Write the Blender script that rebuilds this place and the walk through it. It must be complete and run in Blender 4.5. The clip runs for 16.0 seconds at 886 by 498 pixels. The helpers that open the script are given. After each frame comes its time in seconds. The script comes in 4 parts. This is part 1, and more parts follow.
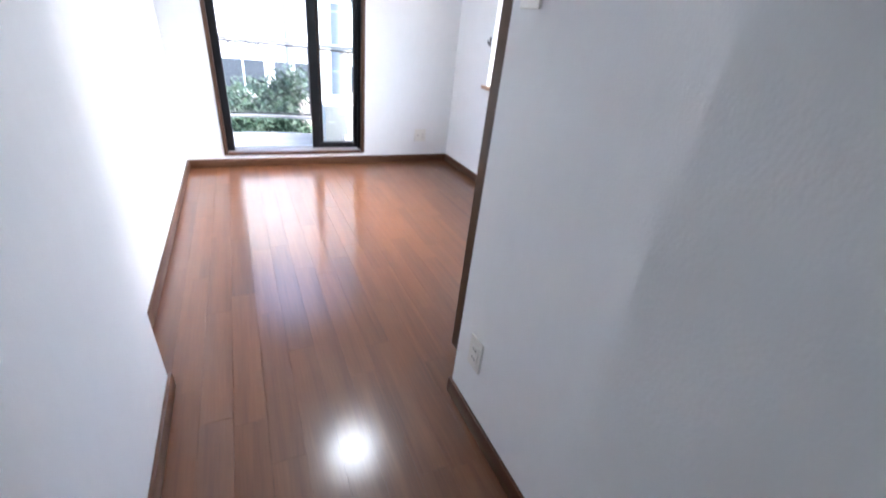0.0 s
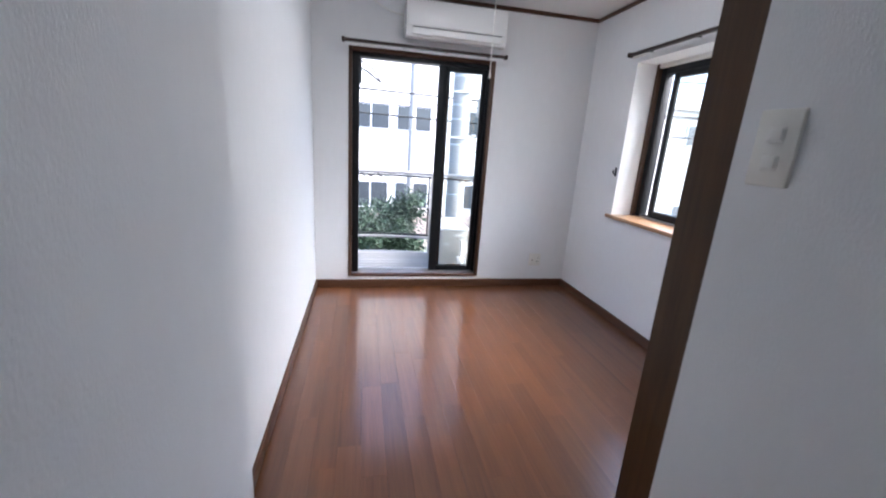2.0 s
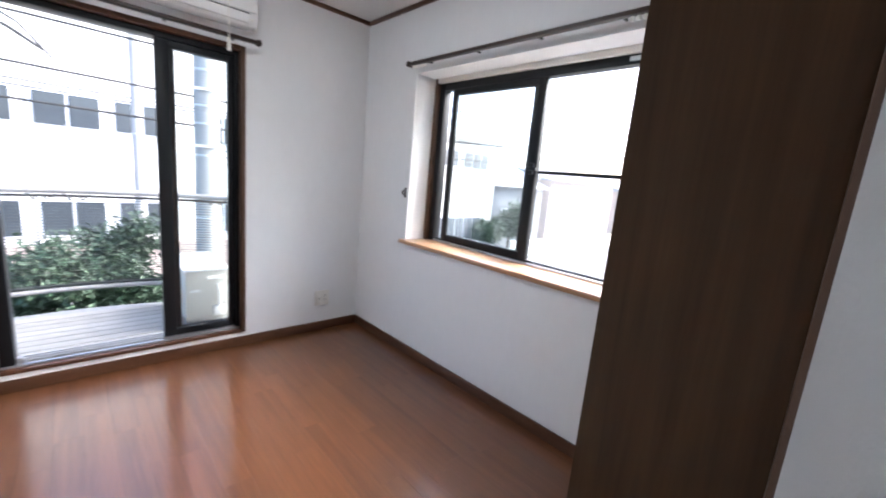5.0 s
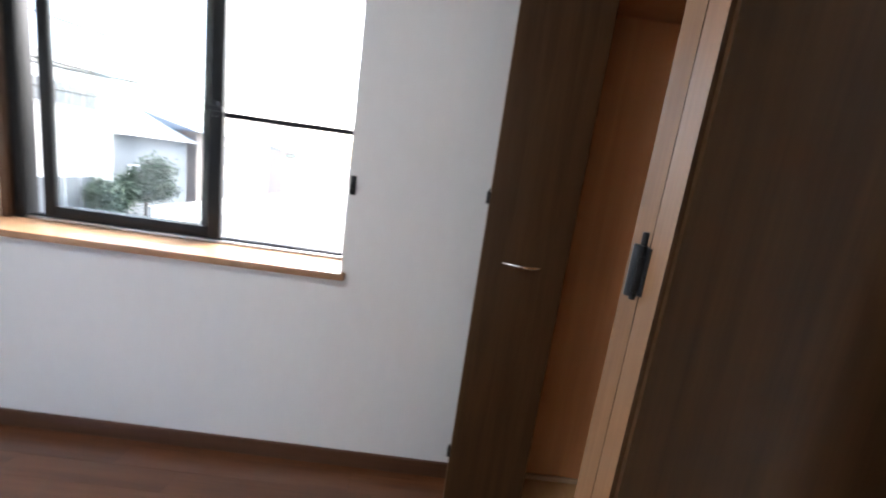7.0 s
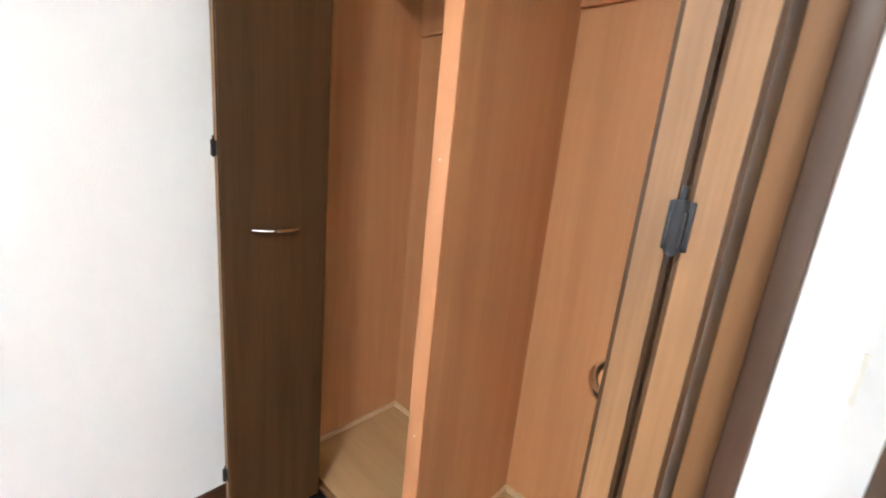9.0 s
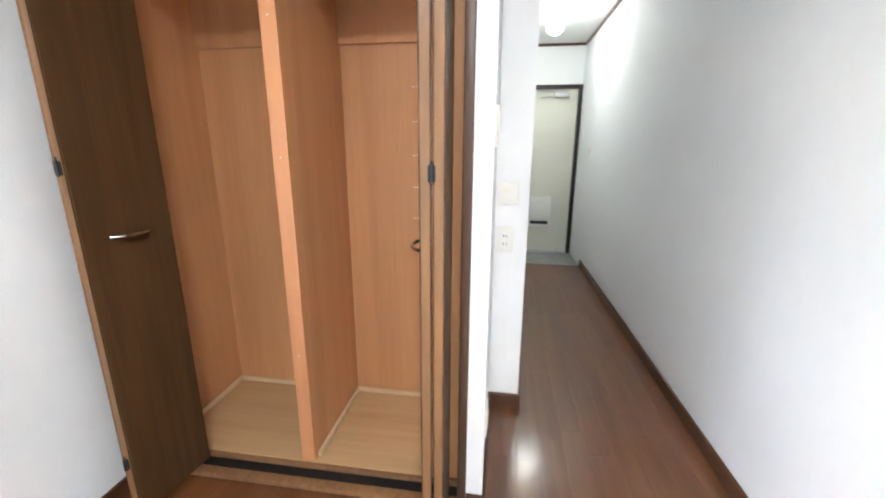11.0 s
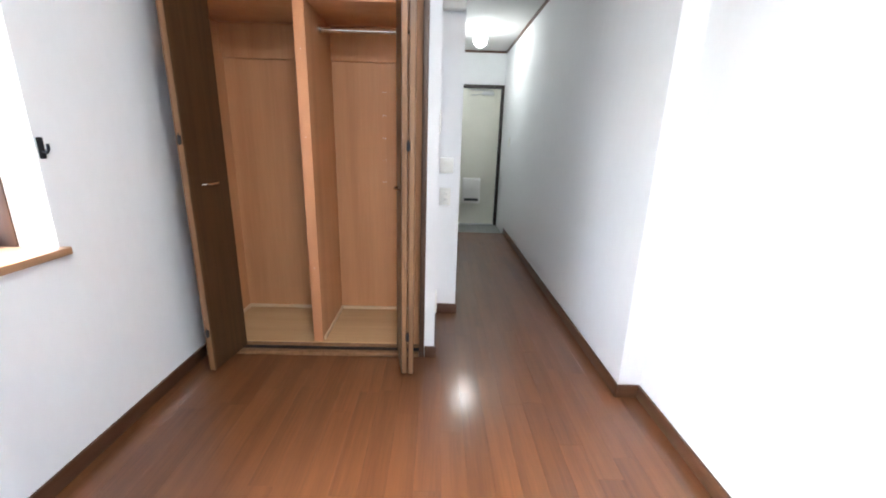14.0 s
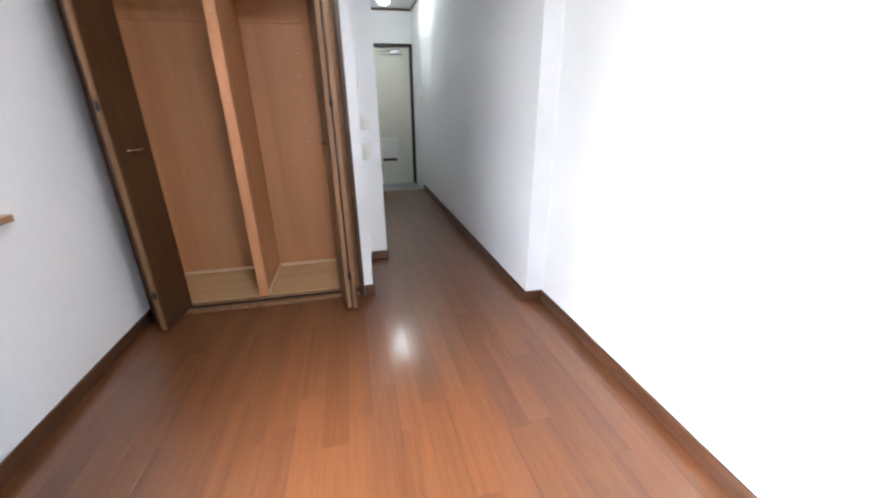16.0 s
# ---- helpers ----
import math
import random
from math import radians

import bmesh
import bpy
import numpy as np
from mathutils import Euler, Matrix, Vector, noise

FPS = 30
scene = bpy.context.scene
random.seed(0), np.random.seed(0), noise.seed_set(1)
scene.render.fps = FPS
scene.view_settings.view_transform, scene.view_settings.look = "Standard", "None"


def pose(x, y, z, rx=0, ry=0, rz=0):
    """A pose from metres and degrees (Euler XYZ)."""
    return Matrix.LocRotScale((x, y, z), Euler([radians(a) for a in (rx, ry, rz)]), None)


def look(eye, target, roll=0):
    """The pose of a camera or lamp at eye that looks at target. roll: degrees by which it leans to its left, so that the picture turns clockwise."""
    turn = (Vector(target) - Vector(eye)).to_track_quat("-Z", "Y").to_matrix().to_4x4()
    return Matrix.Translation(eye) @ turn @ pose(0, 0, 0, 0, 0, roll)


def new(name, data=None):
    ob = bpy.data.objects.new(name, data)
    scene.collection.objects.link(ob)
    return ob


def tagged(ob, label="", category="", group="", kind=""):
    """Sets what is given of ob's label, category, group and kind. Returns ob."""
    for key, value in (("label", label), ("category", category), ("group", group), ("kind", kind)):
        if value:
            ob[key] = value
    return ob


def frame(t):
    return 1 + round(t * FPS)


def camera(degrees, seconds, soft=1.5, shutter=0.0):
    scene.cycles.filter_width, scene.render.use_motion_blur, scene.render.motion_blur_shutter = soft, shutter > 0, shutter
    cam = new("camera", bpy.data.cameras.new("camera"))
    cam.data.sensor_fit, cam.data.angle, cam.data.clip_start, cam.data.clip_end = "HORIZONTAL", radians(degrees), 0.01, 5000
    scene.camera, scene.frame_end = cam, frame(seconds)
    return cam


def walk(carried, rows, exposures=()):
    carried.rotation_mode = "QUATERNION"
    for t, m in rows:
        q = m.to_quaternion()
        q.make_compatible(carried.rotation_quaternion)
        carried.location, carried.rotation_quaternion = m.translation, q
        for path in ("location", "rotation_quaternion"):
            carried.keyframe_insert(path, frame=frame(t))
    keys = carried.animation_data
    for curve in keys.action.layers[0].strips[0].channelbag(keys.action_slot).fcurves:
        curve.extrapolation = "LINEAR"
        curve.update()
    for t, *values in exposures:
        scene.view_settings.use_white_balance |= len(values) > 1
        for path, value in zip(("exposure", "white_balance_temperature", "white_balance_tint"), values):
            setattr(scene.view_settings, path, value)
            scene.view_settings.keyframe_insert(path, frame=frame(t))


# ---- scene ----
cam = camera(96.8, 16.0, 1.9, 0.4)
PATH = [
    (0, (0.327, 0.867, 1.198), (1.161, 2.41, 0.237), 6.8),
    (0.5, (0.3, 0.933, 1.22), (1.066, 2.608, 0.441), 4.4),
    (1, (0.271, 0.997, 1.256), (0.851, 2.778, 0.555), 4.4),
    (1.5, (0.262, 1.078, 1.262), (0.711, 2.919, 0.622), 5.5),
    (2, (0.269, 1.154, 1.293), (0.672, 3.044, 0.779), 3.8),
    (2.5, (0.284, 1.269, 1.334), (0.695, 3.19, 0.955), 1.4),
    (3, (0.327, 1.353, 1.314), (0.775, 3.277, 1.0), 0.9),
    (5.5, (0.576, 1.847, 1.289), (2.169, 3.009, 0.954), 6.4),
    (6, (0.655, 1.938, 1.279), (2.439, 2.791, 0.981), 6.3),
    (6.5, (0.682, 2.072, 1.278), (2.618, 2.46, 0.957), 5.1),
    (7, (0.76, 2.142, 1.251), (2.726, 2.1, 0.887), 7.9),
    (7.5, (0.918, 2.117, 1.24), (2.826, 1.673, 0.837), 7.8),
    (8, (0.933, 2.228, 1.261), (2.686, 1.355, 0.854), 10.4),
    (8.5, (0.979, 2.238, 1.247), (2.545, 1.063, 0.839), 7.5),
    (9, (0.984, 2.319, 1.234), (2.297, 0.881, 0.777), 5.7),
    (9.5, (0.942, 2.442, 1.23), (2.042, 0.806, 0.89), 4.3),
    (9.8, (0.898, 2.533, 1.238), (1.865, 0.824, 0.859), 3.3),
    (10, (0.883, 2.586, 1.248), (1.736, 0.82, 0.859), 2.5),
    (10.2, (0.88, 2.643, 1.257), (1.601, 0.821, 0.857), 2.1),
    (12.5, (0.926, 3.403, 1.232), (0.89, 1.505, 0.601), -2.0),
    (13, (0.924, 3.544, 1.22), (0.924, 1.642, 0.602), -0.4),
    (13.5, (0.909, 3.718, 1.229), (0.9, 1.8, 0.663), 1.9),
    (14, (0.92, 3.827, 1.237), (0.883, 1.901, 0.699), 1.7),
    (14.5, (0.97, 3.961, 1.233), (0.869, 2.052, 0.646), 1.0),
    (15, (0.987, 4.074, 1.224), (0.853, 2.162, 0.654), 0.9),
    (15.5, (0.989, 4.152, 1.211), (0.771, 2.256, 0.613), 0.6),
    (16, (0.971, 4.177, 1.197), (0.567, 2.347, 0.497), -0.8),
]
EXPOSURES = [(0.0, 4.15, 5480, 10), (1.0, 3.6, 5550, 10), (2.0, 3.15, 5580, 11), (3.0, 3.2, 5650, 11), (5.5, 3.35, 5800, 9), (7.0, 3.55, 5900, 8), (8.0, 3.8, 5900, 6), (9.0, 5.0, 6150, 5), (10.0, 5.0, 6100, 5), (12.5, 4.65, 5880, 6), (14.0, 4.5, 5820, 7), (15.0, 4.45, 5820, 8), (16.0, 4.25, 5800, 8)]
walk(cam, [(t, look(eye, target, roll)) for t, eye, target, roll in PATH], EXPOSURES)

# ---- world and light ----
world = bpy.data.worlds.new("sky")
scene.world = world
world.use_nodes = True
wn = world.node_tree
sky = wn.nodes.new("ShaderNodeTexSky")
sky.sky_type = "NISHITA"
sky.sun_disc = False
sky.sun_elevation, sky.sun_rotation = radians(42), radians(108)
sky.air_density, sky.dust_density, sky.ozone_density = 0.8, 5.0, 0.6
wn.links.new(sky.outputs[0], wn.nodes["Background"].inputs[0])
wn.nodes["Background"].inputs[1].default_value = 0.13
sun_data = bpy.data.lights.new("sun", "SUN")
sun_data.energy, sun_data.angle, sun_data.color = 0.64, radians(50), (1.0, 0.985, 0.96)
sun = new("sun", sun_data)
sun.matrix_world = look((0, 0, 20), (-0.95 * 12, 0.31 * 12, 20 - 0.9 * 12))

# ---- materials ----


def mat(name, color, rough=0.5, metal=0.0, var=0.08, scale=6.0, fine=60.0, bump=0.0, bump_scale=200.0, stretch=(1, 1, 1),
        coat=0.0, island=0.0, trans=0.0, emit=None, rough_var=0.05, obj_rand=0.0, spec=0.5, ior=1.45):
    m = bpy.data.materials.new(name)
    m.use_nodes = True
    nt = m.node_tree
    n, l = nt.nodes, nt.links
    b = n["Principled BSDF"]
    b.inputs["Metallic"].default_value = metal
    b.inputs["IOR"].default_value = ior
    b.inputs["Specular IOR Level"].default_value = spec
    b.inputs["Coat Weight"].default_value = coat
    b.inputs["Coat Roughness"].default_value = 0.2
    b.inputs["Transmission Weight"].default_value = trans
    tc = n.new("ShaderNodeTexCoord")
    mp = n.new("ShaderNodeMapping")
    mp.inputs["Scale"].default_value = stretch
    geo = n.new("ShaderNodeNewGeometry")
    l.new(geo.outputs["Position"], mp.inputs["Vector"])
    n1 = n.new("ShaderNodeTexNoise")
    n1.inputs["Scale"].default_value, n1.inputs["Detail"].default_value = scale, 4
    n2 = n.new("ShaderNodeTexNoise")
    n2.inputs["Scale"].default_value, n2.inputs["Detail"].default_value = fine, 6
    l.new(mp.outputs[0], n1.inputs["Vector"])
    l.new(mp.outputs[0], n2.inputs["Vector"])
    add = n.new("ShaderNodeMath")
    add.operation = "ADD"
    l.new(n1.outputs[0], add.inputs[0])
    l.new(n2.outputs[0], add.inputs[1])
    val = n.new("ShaderNodeMapRange")
    val.inputs["From Min"].default_value, val.inputs["From Max"].default_value = 0.6, 1.4
    val.inputs["To Min"].default_value, val.inputs["To Max"].default_value = 1 - var, 1 + var
    l.new(add.outputs[0], val.inputs["Value"])
    out = val.outputs[0]
    if obj_rand:
        oi = n.new("ShaderNodeObjectInfo")
        r = n.new("ShaderNodeMapRange")
        r.inputs["To Min"].default_value, r.inputs["To Max"].default_value = 1 - obj_rand, 1 + obj_rand
        l.new(oi.outputs["Random"], r.inputs["Value"])
        mu = n.new("ShaderNodeMath")
        mu.operation = "MULTIPLY"
        l.new(out, mu.inputs[0])
        l.new(r.outputs[0], mu.inputs[1])
        out = mu.outputs[0]
    if island:
        r = n.new("ShaderNodeMapRange")
        r.inputs["To Min"].default_value, r.inputs["To Max"].default_value = 1 - island, 1 + island
        l.new(geo.outputs["Random Per Island"], r.inputs["Value"])
        mu = n.new("ShaderNodeMath")
        mu.operation = "MULTIPLY"
        l.new(out, mu.inputs[0])
        l.new(r.outputs[0], mu.inputs[1])
        out = mu.outputs[0]
    sc = n.new("ShaderNodeVectorMath")
    sc.operation = "SCALE"
    sc.inputs[0].default_value = color[:3]
    l.new(out, sc.inputs["Scale"])
    l.new(sc.outputs[0], b.inputs["Base Color"])
    rr = n.new("ShaderNodeMapRange")
    rr.inputs["To Min"].default_value, rr.inputs["To Max"].default_value = max(rough - rough_var, 0.02), min(rough + rough_var, 1)
    l.new(n1.outputs[0], rr.inputs["Value"])
    l.new(rr.outputs[0], b.inputs["Roughness"])
    if bump:
        n3 = n.new("ShaderNodeTexNoise")
        n3.inputs["Scale"].default_value, n3.inputs["Detail"].default_value = bump_scale, 3
        l.new(mp.outputs[0], n3.inputs["Vector"])
        bp = n.new("ShaderNodeBump")
        bp.inputs["Strength"].default_value, bp.inputs["Distance"].default_value = bump, 0.002
        l.new(n3.outputs[0], bp.inputs["Height"])
        l.new(bp.outputs[0], b.inputs["Normal"])
    if emit:
        b.inputs["Emission Color"].default_value = (*emit[:3], 1)
        b.inputs["Emission Strength"].default_value = emit[3]
    return m


def wood(name, dark, light, rough, axis, grain=14.0, var=0.5, coat=0.0, obj_rand=0.0, bump=0.15, spec=0.5, waves=1.0):
    """Wood with long grain along an axis: streaks, cathedral bands and pores."""
    m = mat(name, (1, 1, 1), rough, var=0.0, coat=coat, spec=spec)
    nt = m.node_tree
    n, l = nt.nodes, nt.links
    b = n["Principled BSDF"]
    geo = n.new("ShaderNodeNewGeometry")
    oi = n.new("ShaderNodeObjectInfo")
    shift = n.new("ShaderNodeVectorMath")
    shift.operation = "SCALE"
    shift.inputs[0].default_value = (7.3, 5.1, 3.7)
    l.new(oi.outputs["Random"], shift.inputs["Scale"])
    ad = n.new("ShaderNodeVectorMath")
    l.new(geo.outputs["Position"], ad.inputs[0])
    l.new(shift.outputs[0], ad.inputs[1])
    mp = n.new("ShaderNodeMapping")
    s = [1.0, 1.0, 1.0]
    s["xyz".index(axis)] = 0.04
    mp.inputs["Scale"].default_value = s
    l.new(ad.outputs[0], mp.inputs["Vector"])
    big = n.new("ShaderNodeTexNoise")
    big.inputs["Scale"].default_value, big.inputs["Detail"].default_value, big.inputs["Distortion"].default_value = grain, 3, 0.25
    pore = n.new("ShaderNodeTexNoise")
    pore.inputs["Scale"].default_value, pore.inputs["Detail"].default_value = grain * 16, 5
    l.new(mp.outputs[0], big.inputs["Vector"])
    l.new(mp.outputs[0], pore.inputs["Vector"])
    band = n.new("ShaderNodeMath")
    band.operation = "MULTIPLY"
    band.inputs[1].default_value = 9.0 * waves
    l.new(big.outputs[0], band.inputs[0])
    fr = n.new("ShaderNodeMath")
    fr.operation = "PINGPONG"
    fr.inputs[1].default_value = 1.0
    l.new(band.outputs[0], fr.inputs[0])
    mixf = n.new("ShaderNodeMix")
    mixf.inputs[0].default_value = 0.62
    l.new(fr.outputs[0], mixf.inputs[2])
    l.new(pore.outputs[0], mixf.inputs[3])
    c = n.new("ShaderNodeMapRange")
    c.inputs["From Min"].default_value, c.inputs["From Max"].default_value = 0.15, 0.85
    c.inputs["To Min"].default_value, c.inputs["To Max"].default_value = 0.5 - var / 2, 0.5 + var / 2
    l.new(mixf.outputs[0], c.inputs["Value"])
    col = n.new("ShaderNodeMix")
    col.data_type = "RGBA"
    col.inputs[6].default_value, col.inputs[7].default_value = (*dark, 1), (*light, 1)
    l.new(c.outputs[0], col.inputs[0])
    r = n.new("ShaderNodeMapRange")
    r.inputs["To Min"].default_value, r.inputs["To Max"].default_value = 1 - obj_rand, 1 + obj_rand
    l.new(oi.outputs["Random"], r.inputs["Value"])
    sc = n.new("ShaderNodeVectorMath")
    sc.operation = "SCALE"
    l.new(col.outputs[2], sc.inputs[0])
    l.new(r.outputs[0], sc.inputs["Scale"])
    l.new(sc.outputs[0], b.inputs["Base Color"])
    if bump:
        bp = n.new("ShaderNodeBump")
        bp.inputs["Strength"].default_value, bp.inputs["Distance"].default_value = bump, 0.0006
        l.new(pore.outputs[0], bp.inputs["Height"])
        l.new(bp.outputs[0], b.inputs["Normal"])
    return m


WALL = mat("wallpaper", (0.80, 0.81, 0.82), 0.75, var=0.02, scale=1.2, fine=25, bump=0.38, bump_scale=270, stretch=(1, 1, 0.45))
CEIL = mat("ceiling_paper", (0.74, 0.74, 0.73), 0.85, var=0.03, scale=1.5, fine=30, bump=0.3, bump_scale=220)
FLOOR = wood("floor_wood", (0.066, 0.022, 0.0075), (0.205, 0.078, 0.027), 0.45, "y", grain=11, var=0.55, coat=1.0, obj_rand=0.07, bump=0.05, waves=0.6, spec=0.3)
FLOOR.node_tree.nodes["Principled BSDF"].inputs["Coat Roughness"].default_value = 0.175
SUBFLOOR = mat("subfloor", (0.09, 0.034, 0.014), 0.7)
TRIM_X = wood("trim_along_x", (0.062, 0.026, 0.0125), (0.125, 0.054, 0.026), 0.4, "x", grain=20)
TRIM_Y = wood("trim_along_y", (0.062, 0.026, 0.0125), (0.125, 0.054, 0.026), 0.4, "y", grain=20)
CASING = wood("casing_wood", (0.058, 0.029, 0.017), (0.105, 0.056, 0.032), 0.42, "z", grain=20)
LEAF = wood("door_leaf_veneer", (0.040, 0.019, 0.0075), (0.092, 0.046, 0.019), 0.34, "z", grain=14, var=0.6, spec=0.28)
EDGE = wood("door_edge_veneer", (0.155, 0.078, 0.033), (0.27, 0.145, 0.066), 0.42, "z", grain=16, var=0.75)
PLY = wood("closet_plywood", (0.41, 0.19, 0.080), (0.62, 0.33, 0.152), 0.5, "z", grain=6, var=0.55, bump=0.1, waves=0.6)
PLY_F = wood("closet_floor_plywood", (0.42, 0.26, 0.12), (0.60, 0.40, 0.21), 0.5, "x", grain=7, var=0.6, bump=0.1, waves=0.7)
PLY_D = wood("closet_divider_edge", (0.50, 0.225, 0.10), (0.62, 0.30, 0.14), 0.5, "z", grain=10, var=0.4)
RAILWOOD = mat("rail_dark_wood", (0.035, 0.02, 0.014), 0.4, var=0.15, scale=8)
SILL = wood("sill_wood", (0.34, 0.19, 0.10), (0.50, 0.30, 0.17), 0.3, "y", grain=12, coat=0.2)
BLACK = mat("black_aluminium", (0.010, 0.011, 0.013), 0.45, metal=0.0, var=0.1, spec=0.3)
SILVER = mat("silver_aluminium", (0.55, 0.56, 0.57), 0.35, metal=0.9, var=0.06)
CHROME = mat("chrome", (0.75, 0.74, 0.72), 0.18, metal=1.0, var=0.03)
HINGE = mat("hinge_steel", (0.03, 0.032, 0.036), 0.42, metal=0.7, var=0.12)
PLASTIC = mat("white_plastic", (0.78, 0.77, 0.73), 0.35, var=0.02)
IVORY = mat("ivory_plastic", (0.77, 0.76, 0.71), 0.4, var=0.02)
HOLE = mat("dark_slot", (0.03, 0.03, 0.03), 0.6)
ACW = mat("aircon_plastic", (0.82, 0.82, 0.81), 0.16, var=0.015)
OUTW = mat("outdoor_unit_paint", (0.46, 0.45, 0.41), 0.5, var=0.06, scale=4)
DOORP = mat("entrance_door_paint", (0.70, 0.69, 0.60), 0.45, var=0.03, bump=0.1, bump_scale=300)
DFRAME = mat("entrance_frame_paint", (0.035, 0.028, 0.024), 0.45, metal=0.3)
TILE = mat("porch_tile", (0.30, 0.31, 0.30), 0.55, var=0.14, scale=14, fine=120, obj_rand=0.1)
GROUT = mat("tile_joint", (0.40, 0.40, 0.38), 0.9)
CORD = mat("cord", (0.80, 0.79, 0.74), 0.6, var=0.02)
DECK = mat("deck_plank", (0.25, 0.24, 0.225), 0.7, var=0.2, scale=5, fine=60, stretch=(0.15, 1, 1), obj_rand=0.12)
CONC = mat("concrete", (0.19, 0.19, 0.195), 0.8, var=0.15, scale=2.5, fine=40, bump=0.3, bump_scale=80)
POLE = mat("pole_concrete", (0.36, 0.355, 0.345), 0.8, var=0.12, scale=2.5, fine=40, bump=0.2, bump_scale=80)
BEAD = mat("pale_bead_wood", (0.66, 0.50, 0.32), 0.5, var=0.1, scale=6)
STEELBAND = mat("galvanised", (0.62, 0.63, 0.64), 0.45, metal=0.5, var=0.08)
BRIGHT = mat("facade_white_render", (0.82, 0.80, 0.75), 0.85, var=0.06, scale=0.8, fine=20)
CREAM = mat("facade_render", (0.62, 0.60, 0.56), 0.85, var=0.06, scale=0.8, fine=20)
PINK = mat("facade_pinkish", (0.40, 0.33, 0.30), 0.85, var=0.1, scale=0.8, fine=20)
DARKWALL = mat("facade_dark", (0.2, 0.21, 0.23), 0.8, var=0.1, scale=0.8)
ROOF = mat("roof_tiles", (0.27, 0.28, 0.30), 0.7, var=0.15, scale=1.5, fine=12, stretch=(1, 4, 4))
GREENROOF = mat("green_awning", (0.16, 0.34, 0.27), 0.6, var=0.1)
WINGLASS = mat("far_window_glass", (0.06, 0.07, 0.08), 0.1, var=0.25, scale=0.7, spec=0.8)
FARFRAME = mat("far_window_frame", (0.65, 0.66, 0.68), 0.5, var=0.05)
ASPHALT = mat("asphalt", (0.12, 0.12, 0.12), 0.9, var=0.2, scale=0.6, fine=30)
LAND = mat("land", (0.16, 0.155, 0.14), 0.95, var=0.25, scale=0.3, fine=8)
GRASS = mat("grass", (0.09, 0.16, 0.05), 0.9, var=0.35, scale=2, fine=30)
LEAVES = mat("leaves", (0.035, 0.065, 0.035), 0.6, var=0.3, scale=4, fine=40, island=0.45)
BARK = mat("bark", (0.12, 0.09, 0.07), 0.9, var=0.3, bump=0.5, bump_scale=60)
WIRE = mat("wire", (0.03, 0.03, 0.03), 0.6)
LAMP = mat("lamp_globe_glass", (0.9, 0.88, 0.82), 0.3, var=0.0, emit=(1.0, 0.97, 0.88, 3.0))
ROOMLAMP = mat("ceiling_lamp_diffuser", (0.9, 0.9, 0.9), 0.4, var=0.0, emit=(1.0, 0.97, 0.93, 2.9))

RAIL = mat("grey_rail_paint", (0.34, 0.33, 0.32), 0.45, var=0.08, metal=0.2)
# far window glass with the outdoor haze put into its lighter colour
HAZEGLASS = mat("hazed_far_glass", (0.16, 0.17, 0.18), 0.2, var=0.2, scale=0.7)
GLASS = bpy.data.materials.new("window_glass")
GLASS.use_nodes = True
gb = GLASS.node_tree.nodes["Principled BSDF"]
gb.inputs["Transmission Weight"].default_value = 1.0
gb.inputs["Roughness"].default_value = 0.0
gb.inputs["IOR"].default_value = 1.45
gb.inputs["Base Color"].default_value = (0.93, 0.96, 0.95, 1)

NET = bpy.data.materials.new("insect_net")
NET.use_nodes = True
nn, nl = NET.node_tree.nodes, NET.node_tree.links
clear, thread, both = nn.new("ShaderNodeBsdfTransparent"), nn.new("ShaderNodeBsdfTranslucent"), nn.new("ShaderNodeMixShader")
thread.inputs["Color"].default_value = (0.75, 0.76, 0.76, 1)
both.inputs[0].default_value = 0.035
nl.new(clear.outputs[0], both.inputs[1])
nl.new(thread.outputs[0], both.inputs[2])
nl.new(both.outputs[0], nn["Material Output"].inputs[0])

# ---- building blocks ----


def box(bm, x0, x1, y0, y1, z0, z1, mi=0, bevel=0.0):
    r = bmesh.ops.create_cube(bm, size=1.0, matrix=Matrix.LocRotScale(
        ((x0 + x1) / 2, (y0 + y1) / 2, (z0 + z1) / 2), None, (x1 - x0, y1 - y0, z1 - z0)))
    vs = r["verts"]
    fs = {f for v in vs for f in v.link_faces}
    for f in fs:
        f.material_index = mi
    if bevel:
        es = list({e for v in vs for e in v.link_edges})
        bmesh.ops.bevel(bm, geom=es, offset=bevel, segments=2, affect="EDGES", profile=0.5, material=-1)
    return vs


def cyl(bm, a, b, r0, r1=None, seg=12, caps=True):
    a, b = Vector(a), Vector(b)
    d = b - a
    m = Matrix.Translation((a + b) / 2) @ d.to_track_quat("Z", "Y").to_matrix().to_4x4()
    bmesh.ops.create_cone(bm, cap_ends=caps, segments=seg, radius1=r0, radius2=r0 if r1 is None else r1, depth=d.length, matrix=m)


def tube(bm, pts, r, seg=8):
    """A bent tube along points."""
    pts = [Vector(p) for p in pts]
    rings = []
    for i, p in enumerate(pts):
        d = (pts[min(i + 1, len(pts) - 1)] - pts[max(i - 1, 0)]).normalized()
        u = d.orthogonal().normalized() if not rings else (last - d * last.dot(d)).normalized()
        last = u
        w = d.cross(u)
        rings.append([bm.verts.new(p + (u * math.cos(k * math.tau / seg) + w * math.sin(k * math.tau / seg)) * r) for k in range(seg)])
    for q, s in zip(rings, rings[1:]):
        for k in range(seg):
            bm.faces.new((q[k], q[(k + 1) % seg], s[(k + 1) % seg], s[k]))
    bm.faces.new(rings[0][::-1])
    bm.faces.new(rings[-1])


